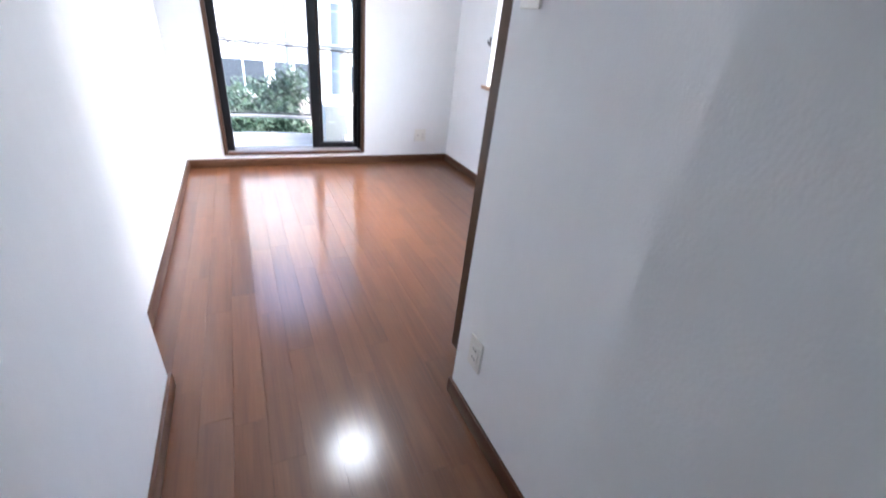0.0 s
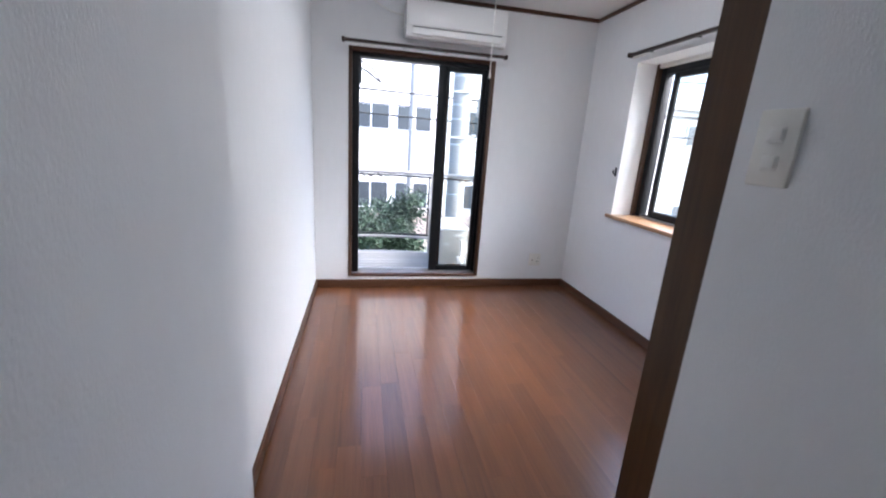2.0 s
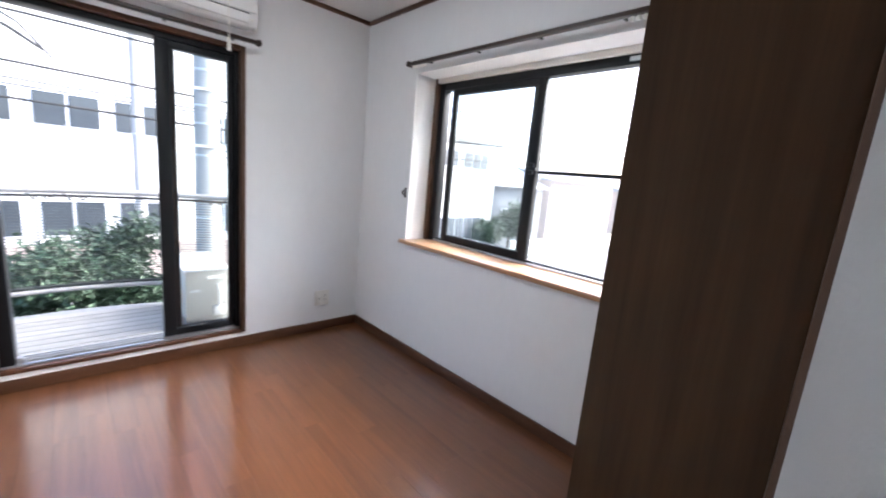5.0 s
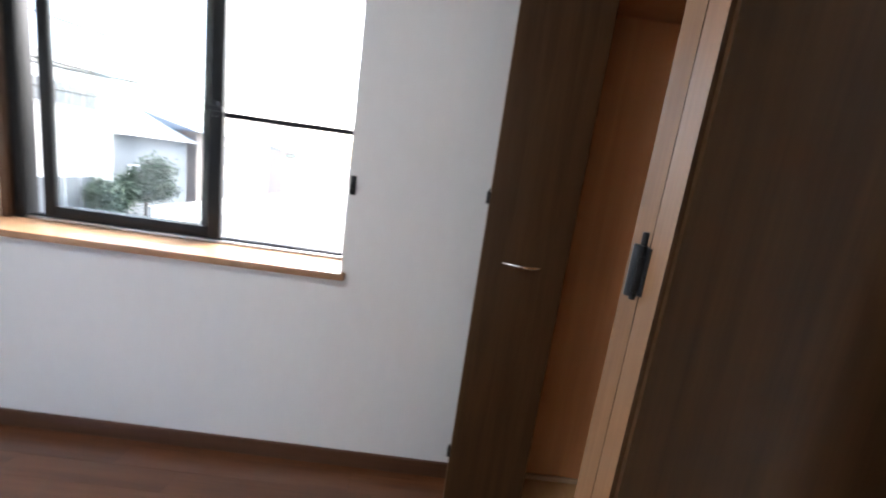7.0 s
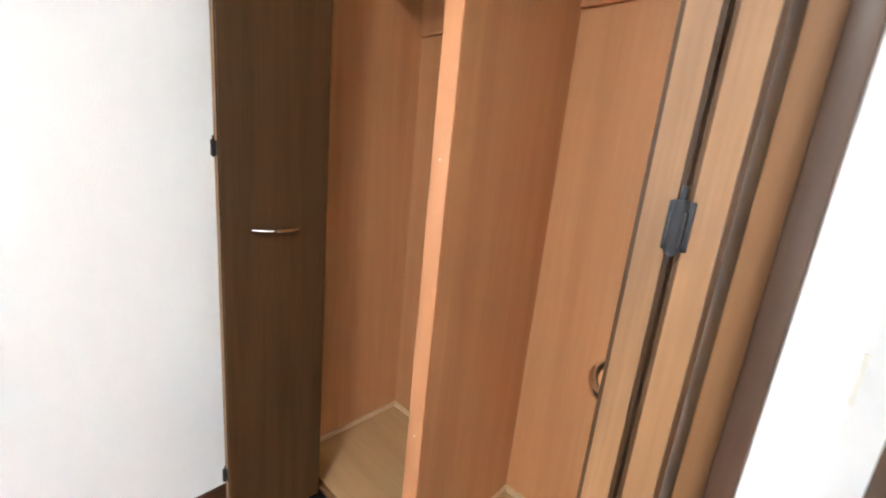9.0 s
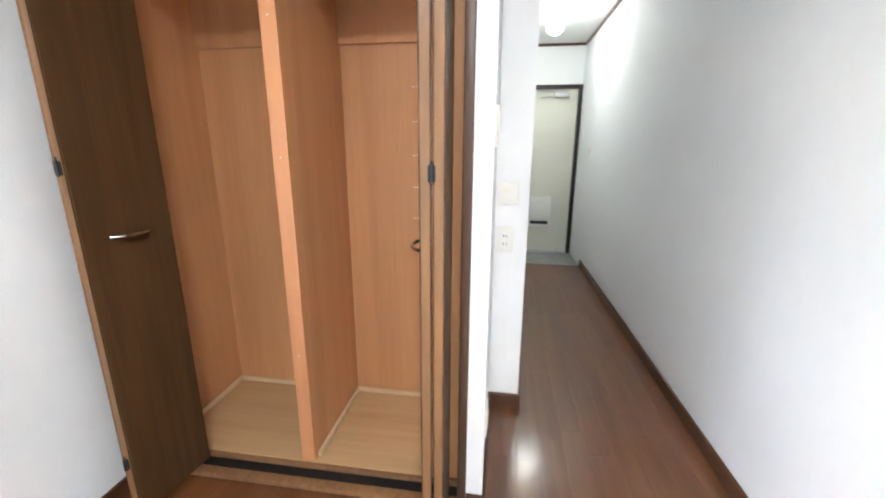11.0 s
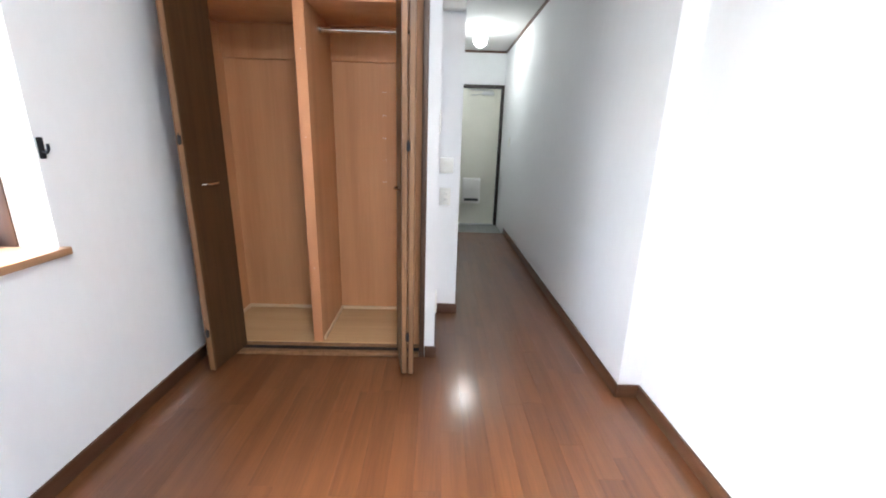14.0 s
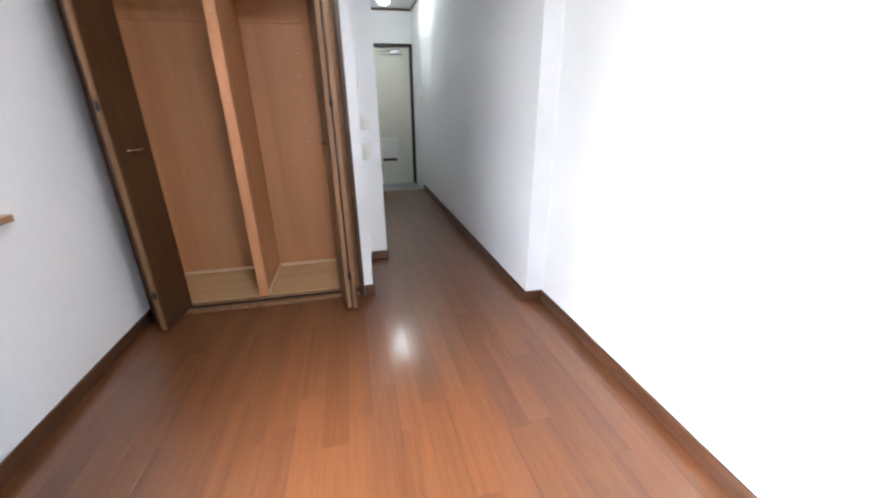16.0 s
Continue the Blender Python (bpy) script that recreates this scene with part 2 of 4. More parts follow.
def mesh_of(name, bm, mats, smooth=False):
    me = bpy.data.meshes.new(name)
    bmesh.ops.recalc_face_normals(bm, faces=bm.faces[:])
    bm.to_mesh(me)
    bm.free()
    for m in mats if isinstance(mats, (list, tuple)) else [mats]:
        me.materials.append(m)
    if smooth:
        for p in me.polygons:
            p.use_smooth = True
        me.set_sharp_from_angle(angle=radians(40))
    return me


def part(name, bm, material, parent, label="", smooth=False):
    ob = new(name, mesh_of(name, bm, material, smooth))
    if parent is not None:
        ob.parent = parent
        ob.matrix_parent_inverse = parent.matrix_world.inverted() if parent.parent is None else Matrix()
    if label:
        ob["label"] = label
    return ob


def thing(name, label, category, at=(0, 0, 0), group="", kind=""):
    ob = new(name)
    ob.empty_display_size = 0.1
    ob.location = at
    ob.matrix_world = Matrix.Translation(at)
    return tagged(ob, label, category, group, kind)


def bpart(name, parent, material, x0, x1, y0, y1, z0, z1, bevel=0.0, label="", smooth=True):
    bm = bmesh.new()
    box(bm, x0, x1, y0, y1, z0, z1, 0, bevel)
    return part(name, bm, material, parent, label, smooth and bevel > 0)


def slab(name, boxes, material, label, category):
    bm = bmesh.new()
    for b in boxes:
        box(bm, *b)
    return tagged(part(name, bm, material, None), label, category, kind="structure")


# ---- the plan ----
N, E, W, CW = 4.585, 2.233, -0.127, -0.017
JOG, JAMB, PROT, SOUTH = 2.106, 1.762, 1.139, -2.237
H, HC = 2.40, 2.45
DX0, DX1, DZ0, DZ1 = 0.15, 1.345, 0.10, 1.985
WY0, WY1, WZ0, WZ1 = 2.49, 3.965, 0.805, 1.962

slab("floor", [(-0.3, 2.45, -1.5, 4.75, -0.15, -0.012)], SUBFLOOR, "dark underlay beneath reddish brown wooden floorboards", "floor")
slab("wall_north", [(-0.3, DX0, N, N + 0.15, -0.15, H + 0.1), (DX1, E + 0.26, N, N + 0.15, -0.15, H + 0.1),
                    (DX0, DX1, N, N + 0.15, DZ1, H + 0.1), (DX0, DX1, N, N + 0.15, -0.15, DZ0)], WALL, "white textured wallpaper wall with a balcony door opening", "wall")
slab("wall_east", [(E, E + 0.26, 1.64, WY0, -0.15, H + 0.1), (E, E + 0.26, WY1, N, -0.15, H + 0.1),
                   (E, E + 0.26, WY0, WY1, -0.15, WZ0), (E, E + 0.26, WY0, WY1, WZ1, H + 0.1), (E + 0.045, E + 0.26, 1.0, 1.64, -0.15, H + 0.1)],
     WALL, "white textured wallpaper wall with a deep window recess", "wall")
slab("wall_west", [(-0.3, W, JOG, N, -0.15, H + 0.1), (-0.3, CW, SOUTH - 0.15, JOG, -0.15, HC + 0.1)], WALL,
     "white textured wallpaper wall with a small step in it", "wall")
slab("wall_south", [(0.86, 1.1, SOUTH - 0.15, SOUTH, -0.2, HC + 0.1), (CW, 0.86, SOUTH - 0.15, SOUTH, 2.006, HC + 0.1), (CW, 0.86, SOUTH - 0.15, SOUTH, -0.2, -0.06)],
     WALL, "white wallpaper wall above the entrance door", "wall")
slab("wall_corridor", [(0.768, 0.916, 0.3, PROT, -0.15, HC + 0.1)], WALL, "white textured wallpaper wall stepping into the corridor", "wall")
slab("wall_porch", [(0.95, 1.1, SOUTH, 0.3, -0.2, HC + 0.1)], WALL, "white wallpaper wall beside the entrance", "wall")
slab("wall_return", [(0.916, 1.1, 0.3, 0.42, -0.15, HC + 0.1)], WALL, "short white wallpaper wall in the corridor", "wall")
slab("wall_behind_closet", [(0.916, 2.49, 1.0, PROT, -0.15, HC + 0.1)], WALL, "white wall behind the closet", "wall")
slab("wall_closet", [(0.916, 0.974, PROT, JAMB, -0.15, H + 0.1), (0.974, E, 1.66, JAMB, 2.1, H + 0.1)], WALL, "white wallpaper wall framing the closet", "wall")
slab("ceiling", [(-0.3, 2.45, PROT, N + 0.15, H, H + 0.12), (0.985, 2.45, 1.0, PROT, H, H + 0.12)], CEIL, "pale grey papered ceiling", "ceiling")
slab("ceiling_corridor", [(-0.3, 1.1, SOUTH - 0.15, PROT, HC, HC + 0.12)], CEIL, "pale papered corridor ceiling", "ceiling")
slab("porch_floor", [(-0.3, 1.1, SOUTH - 0.15, -1.5, -0.2, -0.052)], GROUT, "pale mortar bed under the entrance tiles", "floor")

# skirting and cornice strips


def strip(name, x0, x1, y0, y1, z0, z1, material, label, cat):
    return tagged(bpart(name, None, material, x0, x1, y0, y1, z0, z1, 0.003), label, cat, kind="structure")


SK, ST = 0.07, 0.012
for a in [(W + ST, E - ST, N - ST, N, TRIM_X), (E - ST, E, JAMB + 0.01, N, TRIM_Y), (W, W + ST, JOG + ST, N, TRIM_Y), (W, CW, JOG, JOG + ST, TRIM_X),
          (CW, CW + ST, -1.5, JOG + ST, TRIM_Y), (0.916 - ST, 0.916, PROT + ST, JAMB, TRIM_Y), (0.916 - ST, 0.972, JAMB, JAMB + ST, TRIM_X),
          (0.768 - ST, 0.916, PROT, PROT + ST, TRIM_X), (0.768 - ST, 0.768, 0.3, PROT, TRIM_Y)]:
    strip("baseboard", *a[:4], 0.0, SK, a[4], "dark brown wooden skirting along the wall", "baseboard")
for a in [(W, E, N - 0.018, N, H, TRIM_X), (E - 0.018, E, JAMB, N - 0.018, H, TRIM_Y), (W, W + 0.018, JOG, N - 0.018, H, TRIM_Y),
          (CW, CW + 0.018, SOUTH, PROT, HC, TRIM_Y), (CW + 0.018, 0.95, SOUTH, SOUTH + 0.018, HC, TRIM_X)]:
    strip("trim", *a[:4], a[4] - 0.028, a[4], a[5], "dark brown ceiling cornice strip", "trim")

# ---- balcony door ----


def balcony_door():
    d = thing("door_1", "black aluminium sliding balcony door slid open, brown wooden casing", "door", ((DX0 + DX1) / 2, N, DZ0), kind="structure")
    for x0, x1 in ((DX0, DX0 + 0.028), (DX1 - 0.028, DX1)):
        bpart("casing", d, CASING, x0, x1, N - 0.012, N + 0.15, DZ0, DZ1, 0.003, "brown wooden casing")
    bpart("casing", d, TRIM_X, DX0 + 0.028, DX1 - 0.028, N - 0.012, N + 0.15, DZ1 - 0.028, DZ1, 0.003, "brown wooden casing")
    bpart("threshold", d, TRIM_X, DX0 + 0.028, DX1 - 0.028, N - 0.012, N + 0.03, DZ0, DZ0 + 0.02, 0.003, "brown wooden threshold")
    bpart("track", d, SILVER, DX0 + 0.028, DX1 - 0.028, N + 0.03, N + 0.15, DZ0, DZ0 + 0.03, 0.002, "silver aluminium track")
    for y in (0.055, 0.088, 0.12):
        bpart("rail", d, SILVER, DX0 + 0.028, DX1 - 0.028, N + y, N + y + 0.006, DZ0 + 0.03, DZ0 + 0.042, label="silver rail")
    bpart("frame", d, BLACK, DX0 + 0.028, DX0 + 0.085, N + 0.03, N + 0.15, DZ0 + 0.03, DZ1 - 0.028, 0.003)
    bpart("frame", d, BLACK, DX1 - 0.05, DX1 - 0.028, N + 0.03, N + 0.15, DZ0 + 0.03, DZ1 - 0.028, 0.003)
    bpart("frame", d, BLACK, DX0 + 0.085, DX1 - 0.05, N + 0.03, N + 0.15, DZ1 - 0.06, DZ1 - 0.028, 0.003)
    for k, (x0, x1, y0) in enumerate(((0.880, 1.288, 0.045), (0.912, 1.30, 0.08))):
        s = bpart("sash", d, BLACK, x0, x0 + 0.07, N + y0, N + y0 + 0.028, DZ0 + 0.04, DZ1 - 0.062, 0.003)
        bpart("stile", s, BLACK, x1 - 0.035, x1, N + y0, N + y0 + 0.028, DZ0 + 0.04, DZ1 - 0.062, 0.003)
        bpart("bottom_rail", s, BLACK, x0 + 0.07, x1 - 0.035, N + y0, N + y0 + 0.028, DZ0 + 0.04, DZ0 + 0.085, 0.003)
        bpart("top_rail", s, BLACK, x0 + 0.07, x1 - 0.035, N + y0, N + y0 + 0.028, DZ1 - 0.10, DZ1 - 0.062, 0.003)
        g = bpart("pane", s, GLASS, x0 + 0.065, x1 - 0.03, N + y0 + 0.012, N + y0 + 0.016, DZ0 + 0.08, DZ1 - 0.095)
        g.visible_shadow = False
    bpart("stop", d, SILVER, DX0 + 0.085, DX0 + 0.11, N + 0.06, N + 0.08, DZ0 + 0.03, DZ0 + 0.055, 0.002, "small pale door stop")


balcony_door()


def curtain_rail(x0, x1, y0, y1, z, along):
    c = thing("curtain_rail", "dark brown wooden curtain rail above the window", "curtain rail", ((x0 + x1) / 2, (y0 + y1) / 2, z), group="curtain rails")
    bpart("rail", c, RAILWOOD, x0, x1, y0, y1, z - 0.009, z + 0.010, 0.004)
    n = 4
    for i in range(n):
        bm = bmesh.new()
        k = (i + 0.35) / (n - 0.3)
        if along == "x":
            px = x0 + (x1 - x0) * k
            box(bm, px - 0.006, px + 0.006, y1 - 0.004, N, z + 0.002, z + 0.011, 0, 0.002)
        else:
            py = y0 + (y1 - y0) * k
            box(bm, x1 - 0.005, E, py - 0.006, py + 0.006, z + 0.002, z + 0.011, 0, 0.002)
        part("bracket", bm, HINGE, c, "dark metal bracket", True)
    for e in (0, 1):
        if along == "x":
            px = x1 if e else x0
            bpart("end_cap", c, RAILWOOD, px - 0.012, px + 0.012, y0 - 0.006, y1 + 0.006, z - 0.016, z + 0.016, 0.006)
        else:
            py = y1 if e else y0
            bpart("end_cap", c, RAILWOOD, x0 - 0.006, x1 + 0.006, py - 0.012, py + 0.012, z - 0.016, z + 0.016, 0.006)
    return c


c = curtain_rail(0.115, 1.39, 4.455, 4.495, 2.0, "x")
for i in range(9):
    bm = bmesh.new()
    cyl(bm, (0.16 + i * 0.022, 4.475, 1.978), (0.172 + i * 0.022, 4.475, 1.978), 0.010, seg=10)
    part("runner", bm, PLASTIC, c, "white curtain runner", True)
c = curtain_rail(2.145, 2.18, 2.44, 3.96, 2.0, "y")
for y in [3.80 + i * 0.026 for i in range(5)] + [2.47 + i * 0.026 for i in range(3)]:
    bm = bmesh.new()
    cyl(bm, (2.162, y, 1.978), (2.162, y + 0.012, 1.978), 0.010, seg=10)
    part("runner", bm, PLASTIC, c, "white curtain runner", True)

# ---- east window ----


def east_window():
    d = thing("window_1", "black aluminium sliding window with a wooden sill, half open", "window", (E, (WY0 + WY1) / 2, WZ0), kind="structure")
    bpart("sill", d, SILL, E - 0.028, E + 0.262, WY0 - 0.02, WY1 + 0.045, WZ0 + 0.002, WZ0 + 0.03, 0.004, "light brown wooden sill board")
    x = E + 0.165
    bpart("wood_jamb", d, CASING, x, x + 0.03, WY1 - 0.03, WY1, WZ0 + 0.03, WZ1, 0.003, "brown wooden jamb")
    bpart("wood_jamb", d, CASING, x - 0.03, x + 0.03, WY0, WY0 + 0.006, WZ0 + 0.03, WZ1, 0.001, "brown wooden jamb")
    bpart("wood_head", d, IVORY, x, x + 0.03, WY0 + 0.006, WY1 - 0.03, WZ1 - 0.03, WZ1, 0.003, "pale head board")
    x += 0.03
    bpart("frame", d, BLACK, x, x + 0.065, WY1 - 0.075, WY1 - 0.001, WZ0 + 0.03, WZ1 - 0.001, 0.003)
    bpart("frame", d, BLACK, x, x + 0.065, WY0 + 0.002, WY0 + 0.014, WZ0 + 0.03, WZ1 - 0.03, 0.003)
    bpart("frame", d, BLACK, x, x + 0.065, WY0 + 0.014, WY1 - 0.075, WZ1 - 0.075, WZ1 - 0.001, 0.003)
    bpart("track", d, SILVER, x, x + 0.065, WY0 + 0.014, WY1 - 0.075, WZ0 + 0.03, WZ0 + 0.042, 0.002, "silver aluminium track")
    for k in (0.02, 0.045):
        bpart("rail", d, HINGE, x + k, x + k + 0.004, WY0 + 0.014, WY1 - 0.075, WZ0 + 0.042, WZ0 + 0.05)
    for y0, y1, dx in ((3.072, 3.80, 0.004), (3.118, 3.845, 0.034)):
        s = bpart("sash", d, BLACK, x + dx, x + dx + 0.024, y0, y0 + 0.05, WZ0 + 0.05, WZ1 - 0.075, 0.003)
        bpart("stile", s, BLACK, x + dx, x + dx + 0.024, y1 - 0.035, y1, WZ0 + 0.05, WZ1 - 0.075, 0.003)
        bpart("bottom_rail", s, BLACK, x + dx, x + dx + 0.024, y0 + 0.05, y1 - 0.035, WZ0 + 0.05, WZ0 + 0.095, 0.003)
        bpart("top_rail", s, BLACK, x + dx, x + dx + 0.024, y0 + 0.05, y1 - 0.035, WZ1 - 0.11, WZ1 - 0.075, 0.003)
        g = bpart("pane", s, GLASS, x + dx + 0.010, x + dx + 0.014, y0 + 0.045, y1 - 0.03, WZ0 + 0.09, WZ1 - 0.105)
        g.visible_shadow = False
    bm = bmesh.new()
    box(bm, x - 0.012, x + 0.006, 3.084, 3.11, 1.36, 1.42, 0, 0.004)
    box(bm, x - 0.022, x - 0.008, 3.06, 3.13, 1.38, 1.40, 0, 0.004)
    part("latch", bm, HINGE, d, "dark crescent latch", True)
    # insect screen with a cross rail in the open half
    sc = bpart("screen_rail", d, BLACK, x + 0.062, x + 0.075, WY0 + 0.014, 3.095, 1.366, 1.386, 0.002, "black cross rail of the insect screen")
    bpart("stile", sc, BLACK, x + 0.062, x + 0.075, 3.095, 3.115, WZ0 + 0.05, WZ1 - 0.075, 0.002)
    net = bpart("insect_net", sc, NET, x + 0.067, x + 0.069, WY0 + 0.014, 3.095, WZ0 + 0.05, WZ1 - 0.075, label="fine pale insect net")
    net.visible_shadow = False
    bpart("head_clip", d, SILVER, x - 0.006, x + 0.002, WY0 + 0.06, WY0 + 0.14, WZ1 - 0.06, WZ1 - 0.04, 0.002, "small grey maker's plate")


east_window()


def tieback(y, z):
    h = thing("tieback_hook", "small black curtain tieback hook on the wall", "hook", (E, y, z), group="tieback hooks")
    bpart("plate", h, HINGE, E - 0.006, E, y - 0.011, y + 0.011, z - 0.035, z + 0.035, 0.003)
    bm = bmesh.new()
    tube(bm, [(E - 0.004, y, z - 0.012), (E - 0.02, y, z - 0.014), (E - 0.026, y, z - 0.004), (E - 0.026, y, z + 0.014)], 0.005)
    part("hook", bm, HINGE, h, smooth=True)


tieback(4.0, 1.168)
tieback(2.472, 1.171)

# ---- wall plates ----


def plate(name, label, cat, at, normal, w, h, kind):
    """A wall plate built facing +y at the origin, then turned."""
    rz = {"n": 0, "w": 90, "s": 180, "e": -90}[normal]
    p = thing(name, label, cat, at)
    bpart("cover", p, IVORY, -w / 2, w / 2, 0, 0.008, -h / 2, h / 2, 0.003).matrix_parent_inverse = Matrix()
    def add(n, m, x0, x1, z0, z1, d0, d1, bev=0.0, lab=""):
        bpart(n, p, m, x0, x1, d0, d1, z0, z1, bev, lab).matrix_parent_inverse = Matrix()
    if kind == "rocker2":
        for z in (0.021, -0.023):
            add("rocker_frame", IVORY, -0.014, 0.014, z - 0.012, z + 0.012, 0.006, 0.0095, 0.001)
            add("rocker", PLASTIC, -0.011, 0.011, z - 0.009, z + 0.009, 0.006, 0.012, 0.0015, "white rocker button")
    elif kind == "outlet":
        add("insert", PLASTIC, -0.02, 0.02, -0.036, 0.036, 0.006, 0.010, 0.001)
        for z in (0.018, -0.018):
            for x in (-0.007, 0.007):
                add("slot", HOLE, x - 0.0015, x + 0.0015, z - 0.006, z + 0.006, 0.0095, 0.0105, 0, "dark slot")
    elif kind == "multi":
        for x in (-0.028, 0.028):
            add("insert", PLASTIC, x - 0.016, x + 0.016, -0.034, 0.034, 0.006, 0.010, 0.001)
        for z in (0.016, -0.016):
            for x in (-0.034, -0.022):
                add("slot", HOLE, x - 0.0015, x + 0.0015, z - 0.006, z + 0.006, 0.0095, 0.0105, 0, "dark slot")
        add("socket", CHROME, 0.022, 0.034, -0.006, 0.006, 0.009, 0.016, 0.002, "metal aerial socket")
    p.matrix_world = pose(*at, 0, 0, rz)
    p.matrix_basis = pose(*at, 0, 0, rz)
    return p


plate("wall_outlet", "ivory plastic socket plate with aerial socket above the skirting", "outlet", (1.917, N, 0.265), "s", 0.118, 0.12, "multi")
plate("light_switch", "white plastic switch plate with two rockers", "switch", (0.916, 1.688, 1.32), "w", 0.07, 0.12, "rocker2")
plate("wall_outlet", "white plastic socket plate low on the corridor wall", "outlet", (0.916, 1.645, 0.30), "w", 0.07, 0.12, "outlet")
plate("wall_outlet", "ivory plastic double socket plate at mid height", "outlet", (0.866, PROT, 0.86), "n", 0.075, 0.12, "outlet")
plate("light_switch", "small ivory switch plate beside the entrance", "switch", (CW, -1.545, 1.22), "e", 0.07, 0.12, "rocker2")

ic = thing("bath_control", "white plastic control box with a small display", "control panel", (0.858, PROT, 1.06))
bpart("body", ic, PLASTIC, 0.815, 0.905, PROT, PROT + 0.02, 1.02, 1.12, 0.005)
bpart("display", ic, IVORY, 0.845, 0.88, PROT + 0.019, PROT + 0.022, 1.075, 1.10, 0.001, "pale yellowish display")

bx = thing("breaker_box", "beige plastic breaker box high on the wall", "breaker box", (0.845, PROT, 2.0))
bpart("body", bx, IVORY, 0.772, 0.912, PROT, PROT + 0.06, 1.985, 2.30, 0.008)
bpart("cover", bx, IVORY, 0.785, 0.90, PROT + 0.06, PROT + 0.068, 2.02, 2.27, 0.004)

# ---- closet ----
CX0, CX1, CB, CF, CTOP = 1.055, 2.256, 1.167, 1.664, 2.1


def closet():
    c = thing("closet", "built-in brown plywood closet with folding doors pushed open", "closet", (1.6, 1.45, 0.0))
    bpart("side_panel", c, PLY, 0.975, CX0, PROT + 0.004, CF - 0.02, 0.01, 2.38, label="reddish plywood lining")
    bpart("side_panel", c, PLY, CX1, E + 0.044, PROT + 0.004, 1.638, 0.01, 2.38, label="reddish plywood lining")
    bpart("back_panel", c, PLY, CX0, CX1, PROT + 0.004, CB, 0.01, 2.38, label="reddish plywood back")
    bpart("floor_panel", c, PLY_F, CX0, CX1, CB, CF, 0.0, 0.028, label="pale plywood closet floor")
    bpart("divider", c, PLY, 1.592, 1.645, CB, CF - 0.012, 0.028, 2.38, label="tall plywood divider")
    bpart("divider_edge", c, PLY_D, 1.591, 1.646, CF - 0.012, CF, 0.028, 2.38, 0.002, "pale orange edge strip with nail dots")
    for z in (0.5, 1.226, 1.65):
        bm = bmesh.new()
        cyl(bm, (1.618, CF - 0.001, z), (1.618, CF + 0.0015, z), 0.0022, seg=8)
        part("nail_cap", bm, PLASTIC, c, "white nail cap")
    bpart("shelf", c, PLY, CX0, 1.592, CB, 1.645, 1.875, 1.9, 0.002)
    bpart("shelf", c, PLY, 1.645, CX1, CB, 1.645, 1.875, 1.9, 0.002)
    bpart("shelf_edge", c, PLY_D, CX0, 1.592, 1.645, 1.652, 1.872, 1.902, 0.001, "pale edge strip")
    bpart("shelf_edge", c, PLY_D, 1.645, CX1, 1.645, 1.652, 1.872, 1.902, 0.001, "pale edge strip")
    bpart("batten", c, PLY, CX0, 1.592, CB, CB + 0.014, 1.68, 1.875, 0.002, "plywood batten under the shelf")
    bpart("batten", c, PLY, 1.645, CX1, CB, CB + 0.014, 1.68, 1.875, 0.002, "plywood batten under the shelf")
    for x0, x1 in ((CX0, 1.592), (1.645, CX1)):
        bpart("floor_bead", c, BEAD, x0, x1, CB, CB + 0.012, 0.028, 0.05, 0.002, "pale bead")
        bpart("floor_bead", c, BEAD, x1 - 0.012, x1, CB + 0.012, CF - 0.03, 0.028, 0.05, 0.002, "pale bead")
    bpart("threshold", c, EDGE, 1.006, 2.204, 1.735, 1.775, 0.0, 0.02, 0.003, "brown wooden threshold strip")
    bpart("door_track", c, HINGE, 1.006, 2.204, CF + 0.02, 1.735, 0.0, 0.01, label="dark metal floor track")
    bpart("sill_strip", c, EDGE, 1.006, 2.204, CF, CF + 0.02, 0.0, 0.024, 0.002)
    bm = bmesh.new()
    cyl(bm, (CX0, 1.42, 1.795), (1.592, 1.42, 1.795), 0.0125, seg=16)
    rod = part("hanger_rod", bm, CHROME, c, "chrome hanging rod", True)
    for x0, x1 in ((CX0, CX0 + 0.012), (1.580, 1.592)):
        bm = bmesh.new()
        cyl(bm, (x0, 1.42, 1.795), (x1, 1.42, 1.795), 0.022, seg=16)
        part("rod_socket", bm, CHROME, rod, "chrome rod socket", True)
    for i in range(5):
        for x in (1.262, 1.277):
            bm = bmesh.new()
            z = 0.95 + i * 0.14
            cyl(bm, (x, CB, z), (x, CB + 0.006, z), 0.0028, seg=8)
            part("shelf_peg", bm, IVORY, c, "small pale shelf peg")
    bpart("jamb", c, CASING, 0.975, 1.004, 1.66, JAMB + 0.008, 0.0, CTOP, 0.003, "brown wooden jamb")
    bpart("jamb", c, CASING, 2.206, E - 0.001, 1.66, JAMB + 0.008, 0.0, CTOP, 0.003, "brown wooden jamb")
    bpart("head", c, TRIM_X, 1.004, 2.206, 1.66, JAMB + 0.008, CTOP - 0.03, CTOP, 0.003, "brown wooden head rail")

    def leaf(px, py, qx, qy, side, handle):
        """A leaf from the track end p to the fold end q, 30 mm thick, its body on one side of that line."""
        dx, dy = qx - px, qy - py
        L = math.hypot(dx, dy)
        m = Matrix.Translation((px, py, 0)) @ Matrix.Rotation(math.atan2(dy, dx), 4, "Z")
        th = 0.03 * side
        bm = bmesh.new()
        vs = box(bm, 0, L, min(0, th), max(0, th), 0.022, CTOP - 0.045)
        for f in bm.faces:
            if abs(f.normal.y) < 0.5:
                f.material_index = 1
